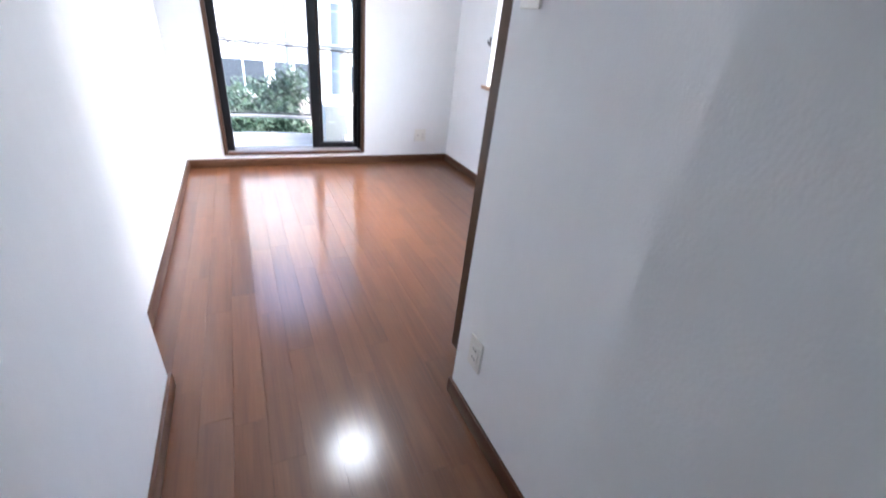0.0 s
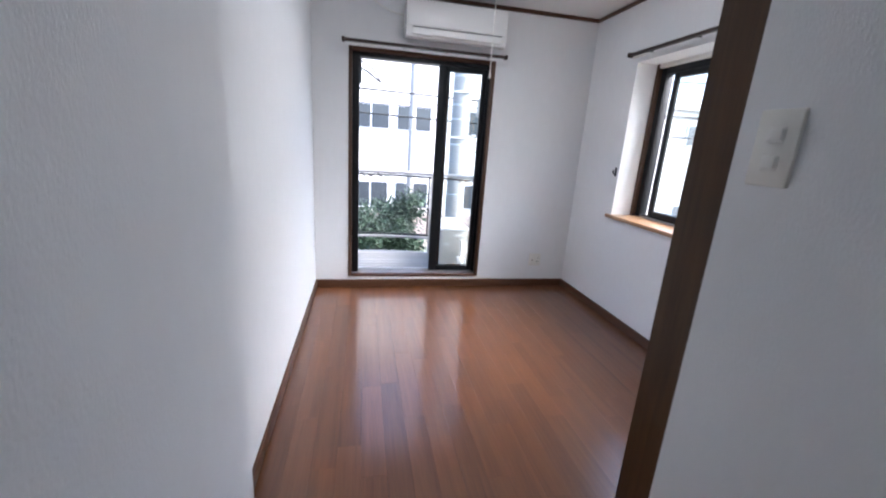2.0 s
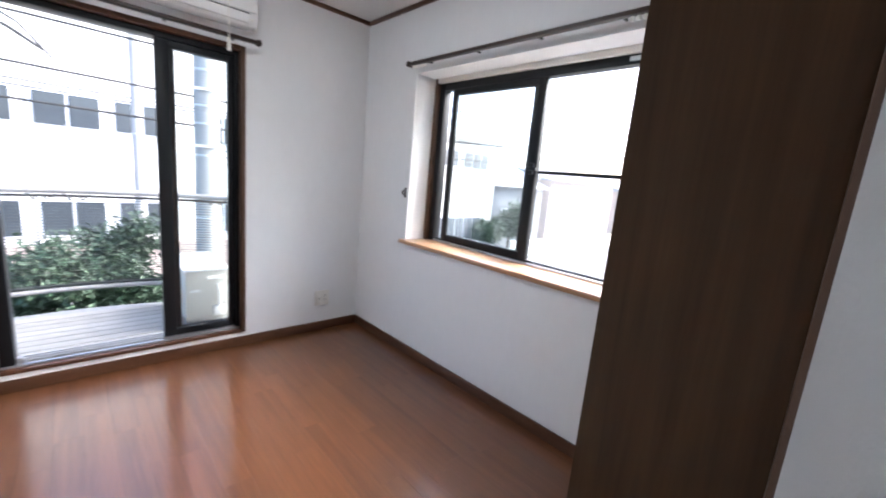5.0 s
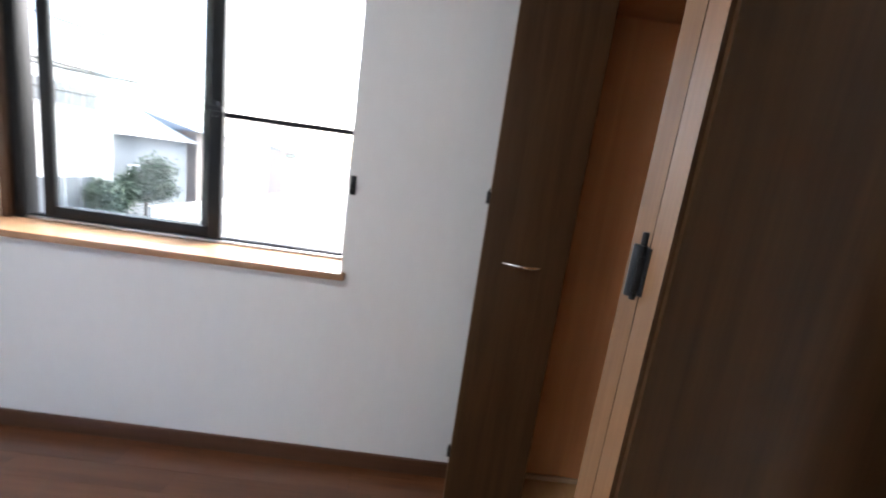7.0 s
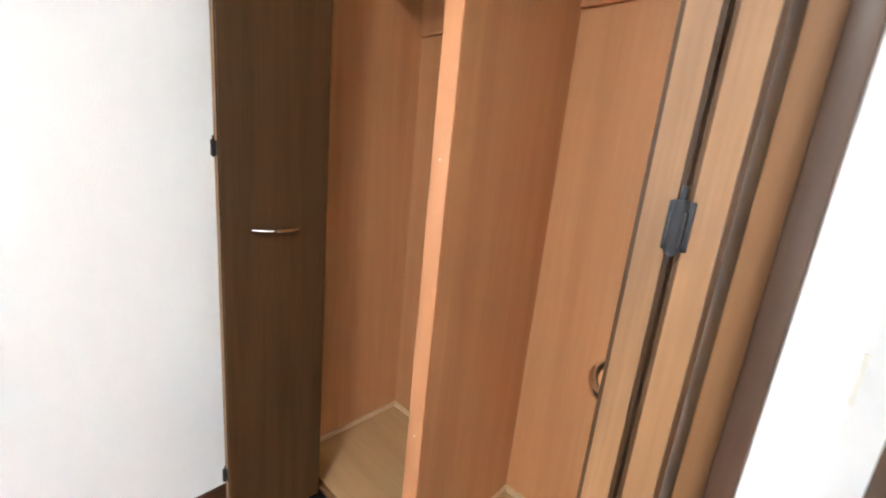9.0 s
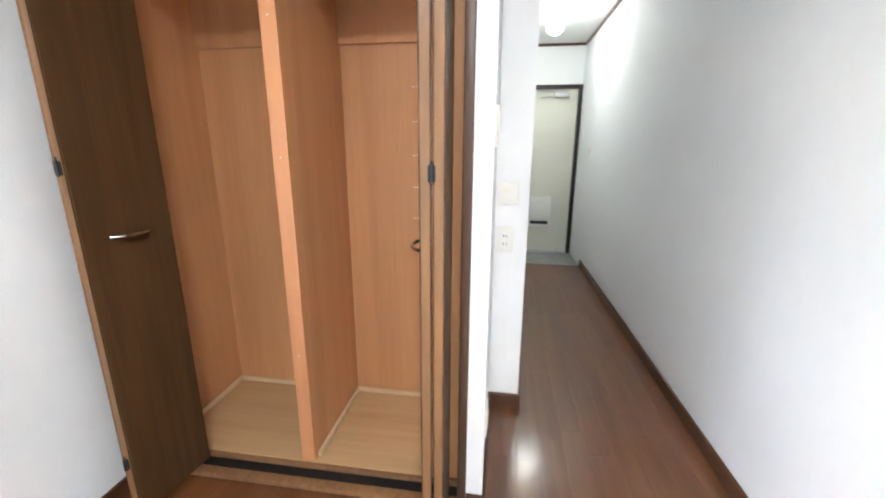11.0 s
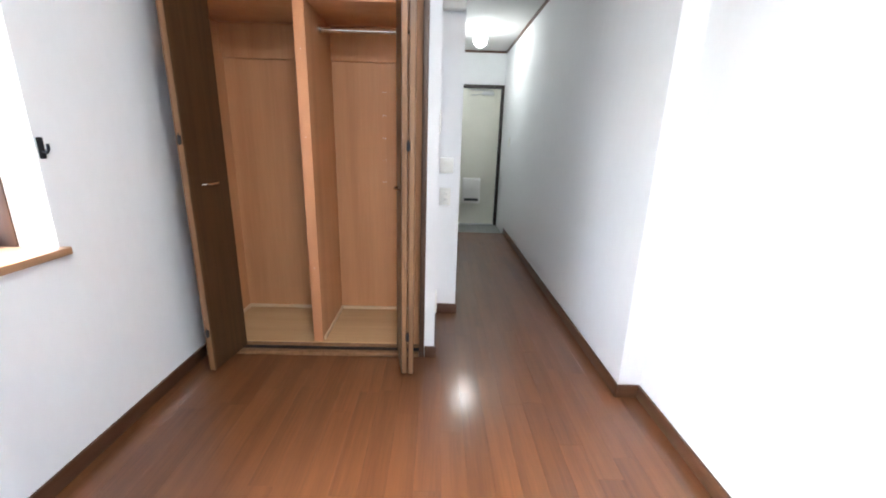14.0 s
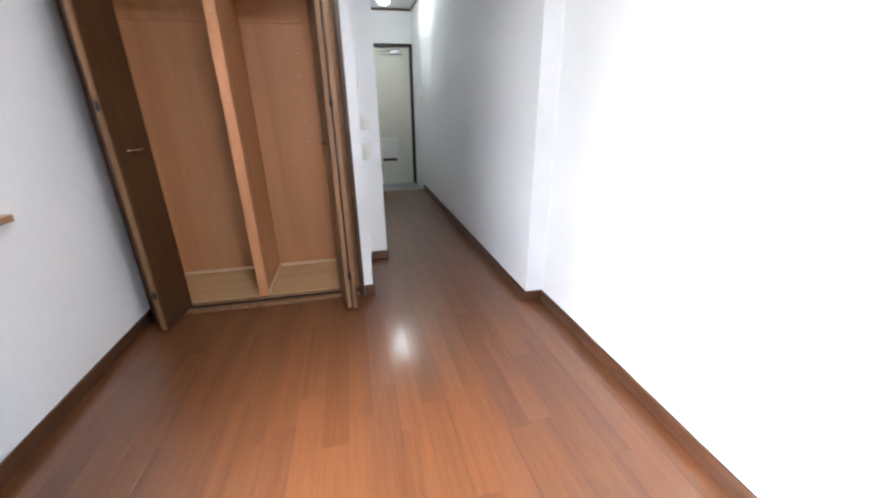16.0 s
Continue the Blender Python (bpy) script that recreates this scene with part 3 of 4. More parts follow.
        bmesh.ops.bevel(bm, geom=bm.edges[:], offset=0.004, segments=2, affect="EDGES")
        bmesh.ops.transform(bm, matrix=m, verts=bm.verts[:])
        lf = part("door_leaf", bm, [LEAF, EDGE], c, "dark brown veneered folding door leaf with paler edges")
        if handle:
            bm = bmesh.new()
            s = -1 if side > 0 else 1
            mid = L * 0.52
            pts = []
            for i in range(13):
                k = i / 12
                pts.append(m @ Vector((mid - 0.06 + 0.12 * k, s * (0.002 + 0.022 * math.sin(math.pi * k) ** 0.7), 0.992)))
            tube(bm, pts, 0.0055, 10)
            part("handle", bm, CHROME, lf, "brushed chrome bow handle", True)
        return lf

    def hinge(lf, x, y, z):
        bm = bmesh.new()
        box(bm, x - 0.009, x + 0.009, y - 0.001, y + 0.003, z - 0.019, z + 0.019, 0, 0.001)
        box(bm, x - 0.006, x + 0.006, y + 0.002, y + 0.009, z - 0.017, z + 0.012, 0, 0.002)
        cyl(bm, (x, y + 0.006, z - 0.02), (x, y + 0.006, z + 0.02), 0.005, seg=10)
        cyl(bm, (x, y + 0.004, z - 0.023), (x, y + 0.004, z + 0.03), 0.0025, seg=8)
        part("hinge", bm, HINGE, lf, "dark steel hinge", True)

    la = leaf(2.200, 1.700, 2.098, 1.983, 1, False)
    lb = leaf(2.030, 1.700, 2.064, 1.983, -1, True)
    ra = leaf(1.040, 1.700, 1.023, 1.981, -1, False)
    rb = leaf(1.138, 1.700, 1.087, 1.981, 1, True)
    for lf, x, y in ((lb, 2.081, 1.983), (rb, 1.055, 1.981)):
        for z in (0.24, 1.20, 1.9):
            hinge(lf, x, y, z)


closet()

# ---- indoor air conditioner ----


def aircon():
    a = thing("air_conditioner", "white wall-mounted air conditioner above the balcony door", "air conditioner", (0.957, N, 2.06))
    x0, x1, y0, z0, z1 = 0.57, 1.352, N - 0.215, 2.05, 2.315
    prof = [(N - 0.001, z1), (y0 + 0.03, z1), (y0 + 0.006, z1 - 0.012), (y0, z1 - 0.04), (y0 + 0.004, z0 + 0.05), (y0 + 0.03, z0 + 0.008), (y0 + 0.075, z0), (N - 0.001, z0 + 0.03)]
    bm = bmesh.new()
    ra = [bm.verts.new((x0, y, z)) for y, z in prof]
    rb = [bm.verts.new((x1, y, z)) for y, z in prof]
    for i in range(len(prof)):
        j = (i + 1) % len(prof)
        bm.faces.new((ra[i], ra[j], rb[j], rb[i]))
    bm.faces.new(ra[::-1])
    bm.faces.new(rb)
    bmesh.ops.bevel(bm, geom=[e for e in bm.edges], offset=0.004, segments=2, affect="EDGES")
    part("body", bm, ACW, a, smooth=True)
    bpart("front_panel", a, ACW, x0 + 0.012, x1 - 0.012, y0 - 0.008, y0 + 0.004, z0 + 0.075, z1 - 0.03, 0.004)
    bpart("louvre", a, ACW, x0 + 0.05, x1 - 0.05, y0 - 0.004, y0 + 0.018, z0 + 0.018, z0 + 0.066, 0.004)
    bpart("gap", a, HOLE, x0 + 0.045, x1 - 0.045, y0 + 0.001, y0 + 0.006, z0 + 0.067, z0 + 0.072)
    bpart("lamp_window", a, IVORY, x1 - 0.06, x1 - 0.025, y0 - 0.002, y0 + 0.004, z0 + 0.03, z0 + 0.045, 0.001)
    bm = bmesh.new()
    for i in range(14):
        px = x0 + 0.06 + i * (x1 - x0 - 0.12) / 13
        box(bm, px - 0.02, px + 0.02, N - 0.17, N - 0.05, z1 - 0.001, z1 + 0.002)
    part("intake_grille", bm, HOLE, a, "dark top intake slots")


aircon()

cb = thing("aircon_cable", "white cable from the cornice to the air conditioner", "cable", (0.4, N, 2.3))
bm = bmesh.new()
tube(bm, [(0.272 + 0.30 * k, N - 0.01 - 0.02 * math.sin(k * 3.1), 2.36 - 0.12 * k - 0.035 * math.sin(k * 3.1)) for k in [i / 10 for i in range(11)]], 0.004, 8)
part("lead", bm, CORD, cb, smooth=True)
bpart("plug", cb, PLASTIC, 0.25, 0.285, N - 0.03, N - 0.001, 2.345, 2.372, 0.004)

# ---- ceiling lamp with pull cord, corridor globe ----
LX, LY = 0.891, 3.22
cl = thing("ceiling_light", "round white ceiling light with a pull cord", "ceiling light", (LX, LY, H))
bm = bmesh.new()
cyl(bm, (LX, LY, H - 0.04), (LX, LY, H), 0.21, 0.23, seg=40)
part("housing", bm, PLASTIC, cl, smooth=True)
bm = bmesh.new()
cyl(bm, (LX, LY, H - 0.085), (LX, LY, H - 0.04), 0.16, 0.205, seg=40)
part("diffuser", bm, ROOMLAMP, cl, "glowing white diffuser", True)
bm = bmesh.new()
tube(bm, [(LX, LY, H - 0.07 - 0.08 * i) for i in range(9)] + [(LX, LY, 1.665)], 0.0026, 6)
pc = part("pull_cord", bm, CORD, cl, "thin white pull cord")
bm = bmesh.new()
cyl(bm, (LX, LY, 1.63), (LX, LY, 1.668), 0.0075, 0.004, seg=12)
part("knob", bm, PLASTIC, pc, "small white knob", True)

gl = thing("globe_light", "round white glass globe light on the corridor ceiling", "ceiling light", (0.472, -1.10, HC))
bm = bmesh.new()
cyl(bm, (0.472, -1.10, HC - 0.05), (0.472, -1.10, HC), 0.055, 0.062, seg=24)
part("base", bm, PLASTIC, gl, smooth=True)
bm = bmesh.new()
bmesh.ops.create_uvsphere(bm, u_segments=28, v_segments=18, radius=0.075, matrix=Matrix.Translation((0.472, -1.10, HC - 0.119)))
part("globe", bm, LAMP, gl, "glowing white glass globe", True)

# ---- entrance door ----


def entrance():
    d = thing("door_2", "cream painted steel entrance door with dark frame, closed", "door", (0.42, SOUTH, -0.05), kind="structure")
    fy0, fy1 = SOUTH - 0.1, SOUTH + 0.012
    bpart("frame", d, DFRAME, CW + 0.002, CW + 0.042, fy0, fy1, -0.055, 2.004, 0.003)
    bpart("frame", d, DFRAME, 0.818, 0.858, fy0, fy1, -0.055, 2.004, 0.003)
    bpart("frame", d, DFRAME, CW + 0.042, 0.818, fy0, fy1, 1.964, 2.004, 0.003)
    bpart("frame", d, SILVER, CW + 0.042, 0.818, fy0, fy1, -0.055, -0.035, 0.002, "metal threshold")
    y = SOUTH - 0.035
    bpart("leaf", d, DOORP, CW + 0.045, 0.815, y - 0.045, y, -0.032, 1.961, 0.003, "cream painted steel leaf")
    mb = bpart("mail_box", d, PLASTIC, 0.265, 0.535, y, y + 0.09, 0.30, 0.68, 0.008, "white plastic letter box")
    bpart("flap", mb, PLASTIC, 0.285, 0.515, y + 0.09, y + 0.096, 0.39, 0.655, 0.003)
    bpart("slot", mb, HOLE, 0.29, 0.51, y + 0.0885, y + 0.0915, 0.335, 0.375, 0.001, "dark vent slot")
    bpart("catch", mb, IVORY, 0.375, 0.405, y + 0.096, y + 0.103, 0.5, 0.56, 0.002)
    bpart("door_closer", d, SILVER, 0.13, 0.30, y, y + 0.055, 1.865, 1.915, 0.008, "silver door closer")
    bm = bmesh.new()
    tube(bm, [(0.15, y + 0.05, 1.925), (0.42, y + 0.075, 1.93), (0.50, y + 0.03, 1.95)], 0.008, 8)
    tube(bm, [(0.26, y + 0.05, 1.89), (0.46, y + 0.03, 1.86)], 0.006, 8)
    part("closer_arm", bm, SILVER, d, "silver closer arm", True)
    bm = bmesh.new()
    cyl(bm, (0.755, y, 0.95), (0.755, y + 0.05, 0.95), 0.012)
    cyl(bm, (0.755, y + 0.04, 0.95), (0.755, y + 0.075, 0.95), 0.027, 0.024, 20)
    part("knob", bm, CHROME, d, "metal door knob", True)


entrance()

# ---- balcony ----
BZ = -0.05
ARC_R, ARC_X, ARC_Y = 2.3, 0.45, 6.08


def arc(x):
    return ARC_Y - (ARC_R - math.sqrt(max(ARC_R ** 2 - (x - ARC_X) ** 2, 0.01)))


XS = [-1.45 + i * 0.1 for i in range(38)]
bm = bmesh.new()
top = [bm.verts.new((x, arc(x) + 0.05, BZ - 0.03)) for x in XS] + [bm.verts.new((XS[-1], N + 0.15, BZ - 0.03)), bm.verts.new((XS[0], N + 0.15, BZ - 0.03))]
f = bm.faces.new(top)
ex = bmesh.ops.extrude_face_region(bm, geom=[f])
bmesh.ops.translate(bm, verts=[v for v in ex["geom"] if isinstance(v, bmesh.types.BMVert)], vec=(0, 0, -0.15))
tagged(part("balcony_slab", bm, CONC, None), "grey concrete balcony slab with a curved front", "balcony", kind="structure")


def railing():
    r = thing("balcony_railing", "curved grey metal balcony railing with thin slats", "railing", (ARC_X, ARC_Y, BZ))
    for nm, z, rad in (("top_rail", 0.925, 0.024), ("bottom_rail", 0.12, 0.018)):
        bm = bmesh.new()
        tube(bm, [(x, arc(x), z) for x in XS], rad, 10)
        part(nm, bm, RAIL, r, smooth=True)
    for z in (0.885, 0.155):
        bm = bmesh.new()
        tube(bm, [(x, arc(x) - 0.002, z) for x in XS], 0.012, 8)
        part("inner_rail", bm, WIRE, r, "thin black inner rail", True)
    for x in (-1.4, -0.19, 1.11, 1.98):
        bm = bmesh.new()
        box(bm, x - 0.018, x + 0.018, arc(x) - 0.018, arc(x) + 0.018, BZ - 0.03, 0.92, 0, 0.003)
        part("post", bm, RAIL, r, smooth=True)
    for x in (-0.155, 1.075, 1.145):
        bm = bmesh.new()
        tube(bm, [(x, arc(x) - 0.002, 0.155), (x, arc(x) - 0.002, 0.885)], 0.010, 8)
        part("panel_edge", bm, WIRE, r, "thin black panel edge", True)
    for i in range(32):
        z = 0.15 + i * 0.0235
        bm = bmesh.new()
        tube(bm, [(x, arc(x) + 0.004, z) for x in XS[::2]], 0.0028, 4)
        part("slat", bm, WIRE, r)
    for x in (0.32, 0.52, 1.45):
        bm = bmesh.new()
        tube(bm, [(x - 0.07, arc(x) - 0.03, 0.905), (x - 0.03, arc(x) - 0.05, 0.86), (x, arc(x) - 0.03, 0.895), (x + 0.04, arc(x) - 0.05, 0.86), (x + 0.09, arc(x) - 0.03, 0.9)], 0.009, 8)
        part("pole_hook", bm, WIRE, r, "black laundry pole hook", True)


railing()


def outdoor_unit():
    u = thing("outdoor_unit", "off-white air conditioner outdoor unit on the balcony floor", "outdoor unit", (1.42, 5.42, BZ))
    x0, x1, y0, y1, z0, z1 = 1.10, 1.40, 5.22, 5.86, 0.0, 0.40
    bpart("body", u, OUTW, x0, x1, y0, y1, z0, z1, 0.012)
    bpart("lid", u, ACW, x0 - 0.008, x1 + 0.008, y0 - 0.008, y1 + 0.008, z1, z1 + 0.02, 0.006, "white top lid")
    bpart("handle_recess", u, PLASTIC, 1.25, 1.36, y0 - 0.012, y0, 0.33, 0.352, 0.004, "white side grip")
    bpart("valve_cover", u, PLASTIC, 1.285, 1.37, y0 - 0.04, y0, 0.03, 0.11, 0.01, "white valve cover")
    bm = bmesh.new()
    tube(bm, [(1.33, y0 - 0.02, 0.10), (1.335, y0 - 0.03, 0.2), (1.325, y0 - 0.015, 0.29)], 0.014, 10)
    part("pipe", bm, PLASTIC, u, "white lagged pipe", True)
    bpart("badge", u, FARFRAME, 1.13, 1.20, y0 - 0.002, y0, 0.235, 0.25, label="small grey badge")
    for y in (y0 + 0.08, y1 - 0.12):
        bpart("foot", u, OUTW, x0 + 0.02, x1 - 0.02, y, y + 0.05, BZ, z0, 0.004)


outdoor_unit()

lh = thing("laundry_bracket", "black metal laundry pole bracket outside the balcony door", "bracket", (0.2, N + 0.15, 1.9))
bm = bmesh.new()
box(bm, 0.215, 0.25, N + 0.15, N + 0.17, 1.74, 1.93, 0, 0.004)
tube(bm, [(0.235, N + 0.17, 1.86), (0.30, N + 0.4, 1.87), (0.42, N + 0.75, 1.84)], 0.009, 8)
tube(bm, [(0.235, N + 0.17, 1.92), (0.34, N + 0.4, 1.90), (0.46, N + 0.75, 1.80)], 0.006, 8)
part("arm", bm, WIRE, lh, smooth=True)

# ---- outside ----
GZ = -3.0
bm = bmesh.new()
box(bm, -600, 600, -600, 600, GZ - 0.5, GZ)
tagged(part("ground", bm, LAND, None), "grey-brown ground stretching to the horizon", "ground", kind="structure")
slab("road", [(6, 120, 8.5, 15.2, GZ, GZ + 0.03), (-40, 6, 10.2, 14.0, GZ, GZ + 0.03)], ASPHALT, "grey asphalt road", "road")
slab("lawn", [(-6, 5, 14.05, 15.25, GZ, GZ + 0.05)], GRASS, "green strip of grass", "lawn")
slab("lower_storey", [(-3.0, 3.2, -3.0, N + 0.14, GZ, -0.22)], CREAM, "pale rendered lower storey of the house", "wall")
slab("roof_slab", [(-0.6, 2.7, SOUTH - 0.4, N + 0.3, 2.62, 2.8)], CREAM, "pale roof slab over the flat", "roof")


def utility_pole(x, y, r, top, rungs, label):
    p = thing("utility_pole", label, "utility pole", (x, y, GZ), group="utility poles")
    bm = bmesh.new()
    cyl(bm, (x, y, GZ), (x, y, top), r * 1.15, r * 0.9, 24)
    part("shaft", bm, POLE, p, smooth=True)
    for z in rungs:
        bm = bmesh.new()
        cyl(bm, (x, y, z - 0.012), (x, y, z + 0.012), r * 1.12, seg=24)
        if rungs.index(z) % 3 == 2:
            box(bm, x - r * 1.35, x + r * 1.35, y - r * 1.2, y - r * 1.1, z - 0.012, z + 0.012)
        part("band", bm, STEELBAND, p, "galvanised steel band")
    return p


utility_pole(1.905, 8.1, 0.147, 9.0, [0.45, 1.30, 1.42, 1.72, 1.95, 2.15, 2.4, 2.65], "thick grey concrete utility pole with steel bands")
utility_pole(1.51, 11.8, 0.085, 10.0, [1.6], "slim pale utility pole beside the street")


bxs = thing("cable_box", "dark grey cable junction box with looped leads on the pole", "junction box", (2.22, 8.0, 1.9))
bm = bmesh.new()
box(bm, 2.16, 2.34, 7.92, 8.06, 1.78, 2.08, 0, 0.03)
part("housing", bm, RAIL, bxs, smooth=True)
for k in range(4):
    bm = bmesh.new()
    tube(bm, [(2.03 + 0.02 * k, 8.0, 1.5 - 0.1 * k), (2.15 + 0.03 * k, 7.95, 1.42 - 0.08 * k), (2.24, 7.96, 1.6), (2.26 + 0.02 * k, 7.98, 1.8)], 0.012, 6)
    part("lead", bm, WIRE, bxs, smooth=True)


def far_house(name, label, x0, x1, y0, y1, top, wall, windows, roof=None, cat="building"):
    h = thing(name, label, cat, ((x0 + x1) / 2, (y0 + y1) / 2, GZ))
    bpart("wall", h, wall, x0, x1, y0, y1, GZ, top)
    if roof == "flat":
        bpart("roof", h, CREAM, x0 - 0.15, x1 + 0.15, y0 - 0.15, y1 + 0.15, top, top + 0.3)
    elif roof:
        bm = bmesh.new()
        my, ov = (y0 + y1) / 2, 0.5
        a = [bm.verts.new(v) for v in ((x0 - ov, y0 - ov, top - 0.1), (x1 + ov, y0 - ov, top - 0.1), (x1 + ov, y1 + ov, top - 0.1), (x0 - ov, y1 + ov, top - 0.1),
                                       (x0 - ov, my, top + roof), (x1 + ov, my, top + roof))]
        for q in ((0, 1, 5, 4), (2, 3, 4, 5), (0, 4, 3), (1, 2, 5), (0, 3, 2, 1)):
            bm.faces.new([a[i] for i in q])
        part("roof", bm, ROOF, h, "grey pitched roof")
    for wx0, wx1, z0, z1 in windows:
        w = bpart("window", h, FARFRAME, wx0 - 0.05, wx1 + 0.05, y0 - 0.06, y0 + 0.02, z0 - 0.05, z1 + 0.05, label="window with pale frame")
        k = max(1, round((wx1 - wx0) / 0.62))
        for i in range(k):
            s = (wx1 - wx0) / k
            # houses farther off take the glass lightened to look hazy
            bpart("pane", w, WINGLASS if y0 < 16 else HAZEGLASS, wx0 + i * s + 0.03, wx0 + (i + 1) * s - 0.03, y0 - 0.075, y0 - 0.05, z0, z1)
    return h


far_house("apartment_building", "pale cream building with long window bands", -9.0, 6.5, 15.5, 24.0, 7.2, BRIGHT,
          [(-7.5, -4.2, 1.70, 2.45), (-3.4, -0.4, 1.70, 2.45), (-0.1, 1.15, 1.70, 2.45), (1.4, 2.6, 1.70, 2.45), (3.4, 5.6, 1.70, 2.45),
           (-7.5, -4.2, -1.0, -0.15), (-3.4, -0.4, -1.0, -0.15), (-0.1, 1.15, -1.0, -0.15), (1.4, 2.6, -1.0, -0.15), (3.4, 5.6, -1.0, -0.15)], "flat")
slab("plinth_wall", [(-9.1, 6.6, 15.3, 15.44, GZ, -1.25)], PINK, "pinkish low wall in front of the cream building", "wall")
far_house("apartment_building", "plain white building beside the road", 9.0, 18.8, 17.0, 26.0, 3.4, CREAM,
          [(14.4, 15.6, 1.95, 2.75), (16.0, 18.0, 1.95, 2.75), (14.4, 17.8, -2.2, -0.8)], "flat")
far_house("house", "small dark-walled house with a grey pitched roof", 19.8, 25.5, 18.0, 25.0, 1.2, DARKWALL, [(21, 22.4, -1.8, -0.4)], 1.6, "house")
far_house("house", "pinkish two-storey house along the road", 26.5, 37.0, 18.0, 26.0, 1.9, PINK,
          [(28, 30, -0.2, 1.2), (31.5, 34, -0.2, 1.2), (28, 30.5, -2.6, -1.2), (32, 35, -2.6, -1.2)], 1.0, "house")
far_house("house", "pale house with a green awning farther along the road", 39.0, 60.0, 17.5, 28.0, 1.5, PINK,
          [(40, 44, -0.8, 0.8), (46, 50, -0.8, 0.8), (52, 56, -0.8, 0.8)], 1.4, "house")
aw = thing("awning", "green sheet awning on a house front", "awning", (44, 17.0, 1.0))
bm = bmesh.new()
box(bm, 39.5, 52, 16.6, 17.5, 1.0, 1.15)
part("sheet", bm, GREENROOF, aw)
slab("road_wall", [(19.0, 80, 15.4, 15.6, GZ, GZ + 1.0)], CREAM, "low pale wall along the road", "wall")
gf = thing("guard_fence", "white picket guard fence along the grass", "fence", (0, 14.0, GZ))
bm = bmesh.new()
box(bm, -5, 5, 14.0, 14.04, GZ + 0.66, GZ + 0.72)
part("rail", bm, FARFRAME, gf)
for i in range(60):
    bm = bmesh.new()
    box(bm, -4.5 + i * 0.15, -4.43 + i * 0.15, 14.0, 14.03, GZ + 0.03, GZ + 0.66)
    part("picket", bm, FARFRAME, gf)

for k, (y, z0, z1) in enumerate(((11.8, 2.05, 2.3), (11.8, 2.3, 2.2), (8.1, 1.85, 1.5), (8.1, 2.2, 1.9), (8.3, 2.5, 2.75))):
    w = thing("overhead_wire", "black overhead wire between the poles", "wire", (1.5, y, z0), group="overhead wires")
    bm = bmesh.new()
    tube(bm, [(-14 + 32 * t, y, z0 + (z1 - z0) * t - 0.9 * math.sin(math.pi * t) + 0.9) for t in [i / 16 for i in range(17)]], 0.014, 6)
    part("strand", bm, WIRE, w)


def tree(x, y, height, spread, leaves, seed, label, size=1.0):
    rnd = random.Random(seed)
    t = thing("tree", label, "tree", (x, y, GZ), group="street trees")
    bm = bmesh.new()
    tips = []
    tube(bm, [(x, y, GZ), (x + 0.04, y, GZ + height * 0.3), (x - 0.03, y + 0.03, GZ + height * 0.6)], 0.07, 8)
    for i in range(14):
        a, k = rnd.uniform(0, math.tau), rnd.uniform(0.3, 0.7)
        s = Vector((x, y, GZ + height * k))
        e = s + Vector((math.cos(a) * spread * rnd.uniform(0.5, 0.95), math.sin(a) * spread * rnd.uniform(0.5, 0.95), height * rnd.uniform(0.05, 0.32)))
        tube(bm, [s, s.lerp(e, 0.5) + Vector((0, 0, 0.06)), e], 0.018, 6)
        tips += [e, s.lerp(e, 0.6), s.lerp(e, 0.8)]
    part("trunk", bm, BARK, t, "grey-brown trunk with limbs", True)
    verts, faces = [], []
    clumps = [q + Vector((rnd.gauss(0, 0.12), rnd.gauss(0, 0.12), rnd.gauss(0, 0.12))) for q in tips for _ in range(3)]
    for i in range(leaves):
        q = rnd.choice(clumps)
        p = q + Vector((rnd.gauss(0, 0.13 * size), rnd.gauss(0, 0.13 * size), rnd.gauss(0, 0.10 * size)))
        m = Euler((rnd.uniform(-1, 1), rnd.uniform(-1, 1), rnd.uniform(0, 6.3))).to_matrix()
        s = rnd.uniform(0.035, 0.07) * size
        b0 = len(verts)
        for v in ((-s, 0, 0), (0, -s * 0.4, s * 0.12), (s, 0, 0), (0, s * 0.4, s * 0.12)):
            verts.append(p + m @ Vector(v))
        faces.append((b0, b0 + 1, b0 + 2, b0 + 3))
    me = bpy.data.meshes.new("crown")
    me.from_pydata(verts, [], faces)
    me.materials.append(LEAVES)
    ob = new("crown", me)
    ob.parent = t
    ob.matrix_parent_inverse = t.matrix_world.inverted()
    ob["label"] = "dense small green leaves"


tree(0.5, 9.1, 3.2, 0.9, 22000, 3, "bushy green tree standing beyond the balcony")
tree(-0.9, 9.3, 3.4, 1.0, 18000, 4, "bushy green tree standing beyond the balcony")
tree(20.5, 16.8, 3.2, 1.2, 9000, 5, "green garden tree beside the house", 1.8)
tree(17.8, 16.4, 2.4, 0.9, 7000, 6, "green garden shrub beside the white building", 1.6)

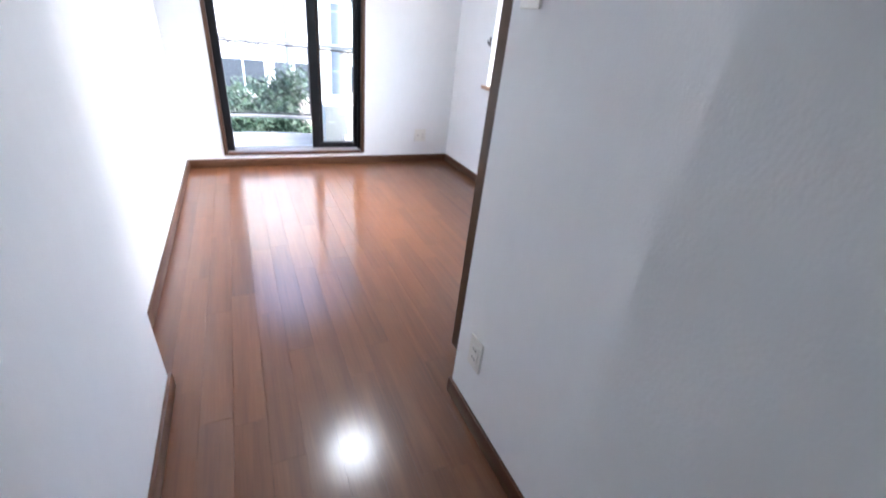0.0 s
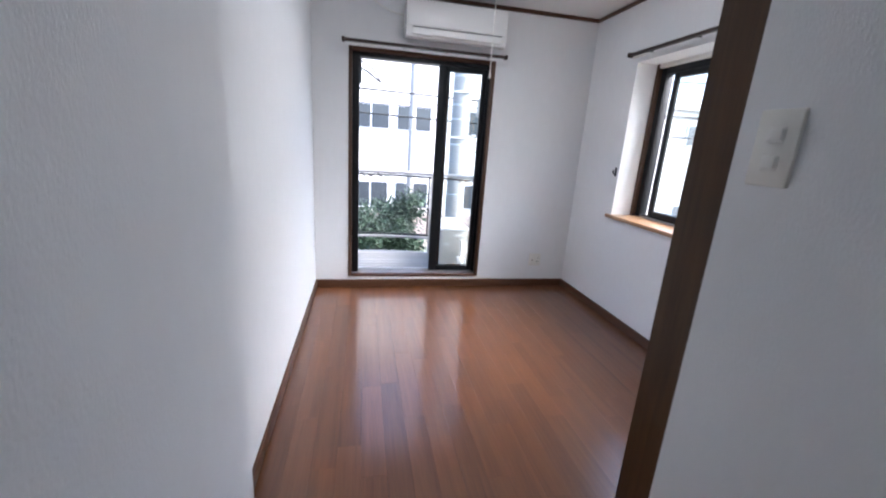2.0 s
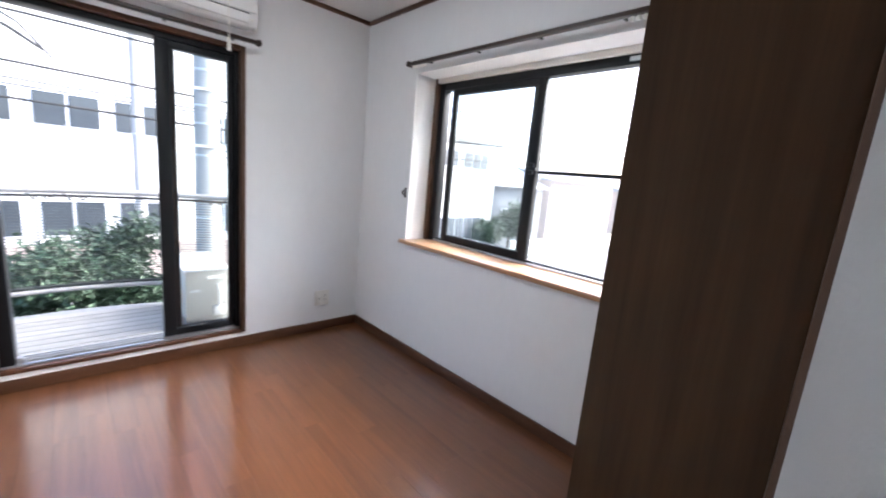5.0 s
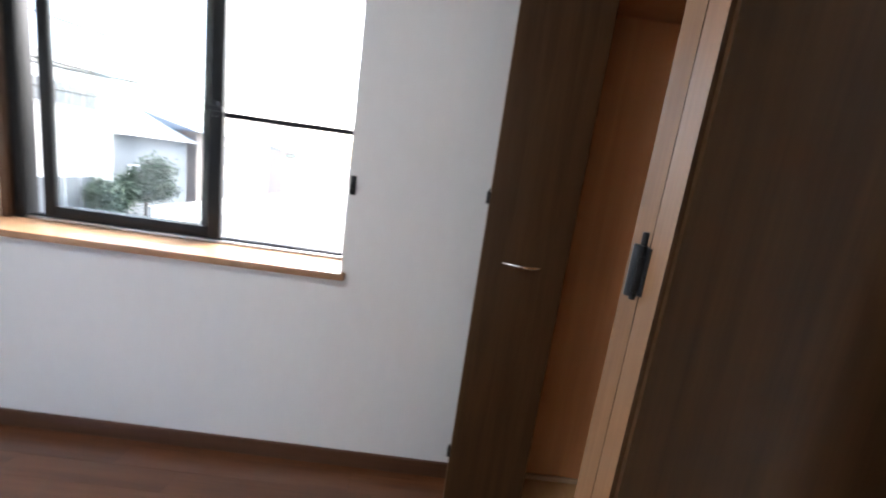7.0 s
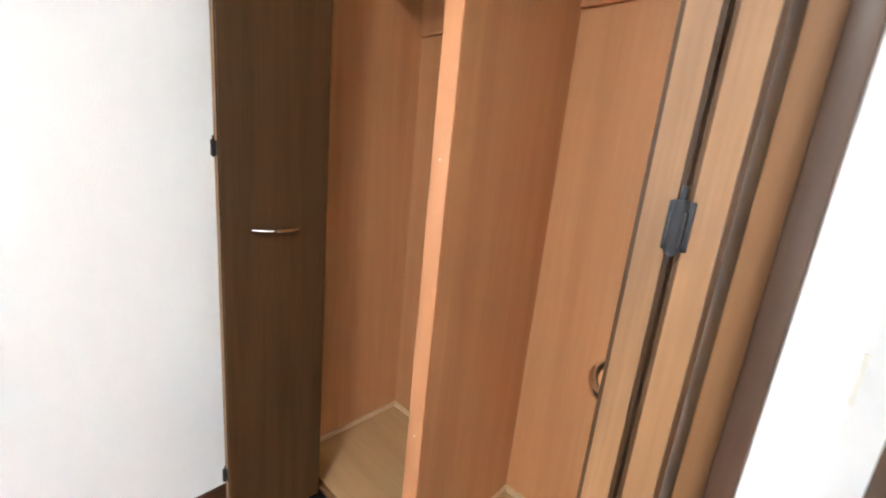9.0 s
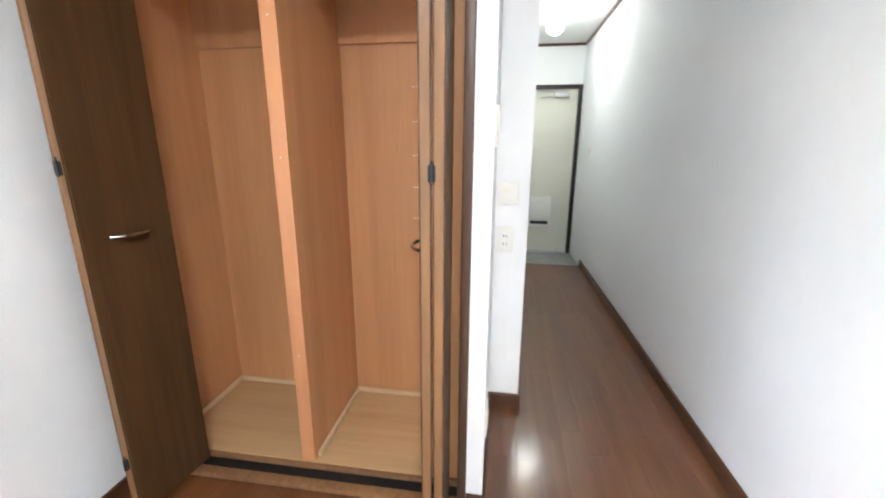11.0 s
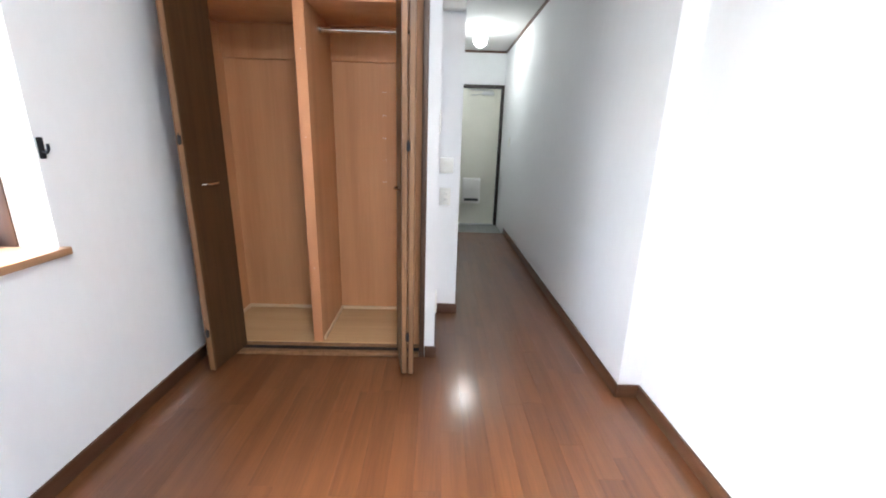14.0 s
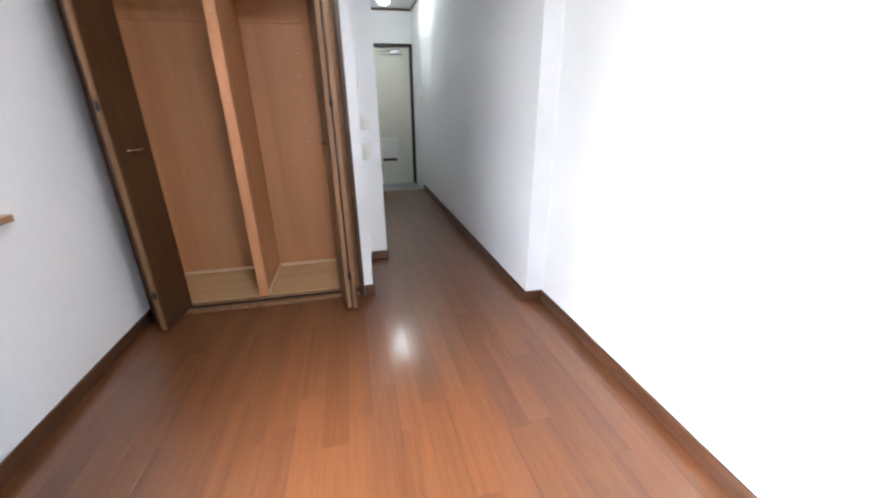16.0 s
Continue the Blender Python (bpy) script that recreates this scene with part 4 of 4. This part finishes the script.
# ---- deck planks, porch tiles, floorboards ----
deck = thing("balcony_deck", "weathered grey decking on the balcony", "deck", (0.4, 5.4, BZ))
meshes = {}
for i in range(14):
    y0 = N + 0.17 + i * 0.1
    xs = [x for x in XS if arc(x) - 0.05 > y0 + 0.09]
    if not xs:
        break
    bm = bmesh.new()
    box(bm, xs[0], xs[-1], y0, y0 + 0.093, BZ - 0.03, BZ - 0.002, 0, 0.003)
    part("plank", bm, DECK, deck)

porch = bpy.data.objects["porch_floor"]
bm = bmesh.new()
box(bm, 0.002, 0.096, 0.002, 0.096, -0.052, -0.046, 0, 0.0015)
tile_mesh = mesh_of("tile", bm, TILE)
for i in range(10):
    for j in range(8):
        ob = new("tile", tile_mesh)
        ob.location = (CW + i * 0.098, SOUTH + 0.01 + j * 0.091, 0)
        ob.parent = porch
st = strip("porch_edge", CW, 0.95, -1.502, -1.46, -0.06, 0.001, TRIM_X, "dark brown wooden edge of the raised floor", "trim")

floor_ob = bpy.data.objects["floor"]
rnd = random.Random(11)
PW = 0.1008
lengths = (0.6, 0.9, 0.75)
board = {}
for k, L in enumerate(lengths):
    bm = bmesh.new()
    box(bm, 0.00015, PW - 0.00015, 0.00015, L - 0.00015, -0.012, 0.0, 0, 0.0004)
    board[L] = mesh_of("plank", bm, FLOOR)


def cut_board(w, L):
    key = (round(w, 3), round(L, 3))
    if key not in board:
        bm = bmesh.new()
        box(bm, 0.00015, w - 0.00015, 0.00015, L - 0.00015, -0.012, 0.0, 0, 0.0004)
        board[key] = mesh_of("plank", bm, FLOOR)
    return board[key]


for i in range(24):
    x0 = W + i * PW
    w = min(PW, E - x0)
    if w < 0.01:
        continue
    lo = JAMB - 0.09 if x0 > 0.9 else (JOG if x0 + w < CW + 0.02 else -1.46)
    if x0 < CW < x0 + w:
        lo = -1.46
    y = lo
    first = True
    while y < N - 0.001:
        L = rnd.choice(lengths) * (rnd.uniform(0.4, 1.0) if first else 1.0)
        first = False
        if N - y - L < 0.12:
            L = N - y
        ob = new("plank", board[L] if (L in board and w == PW) else cut_board(w, L))
        ob.location = (x0, y, 0)
        ob.parent = floor_ob
        y += L
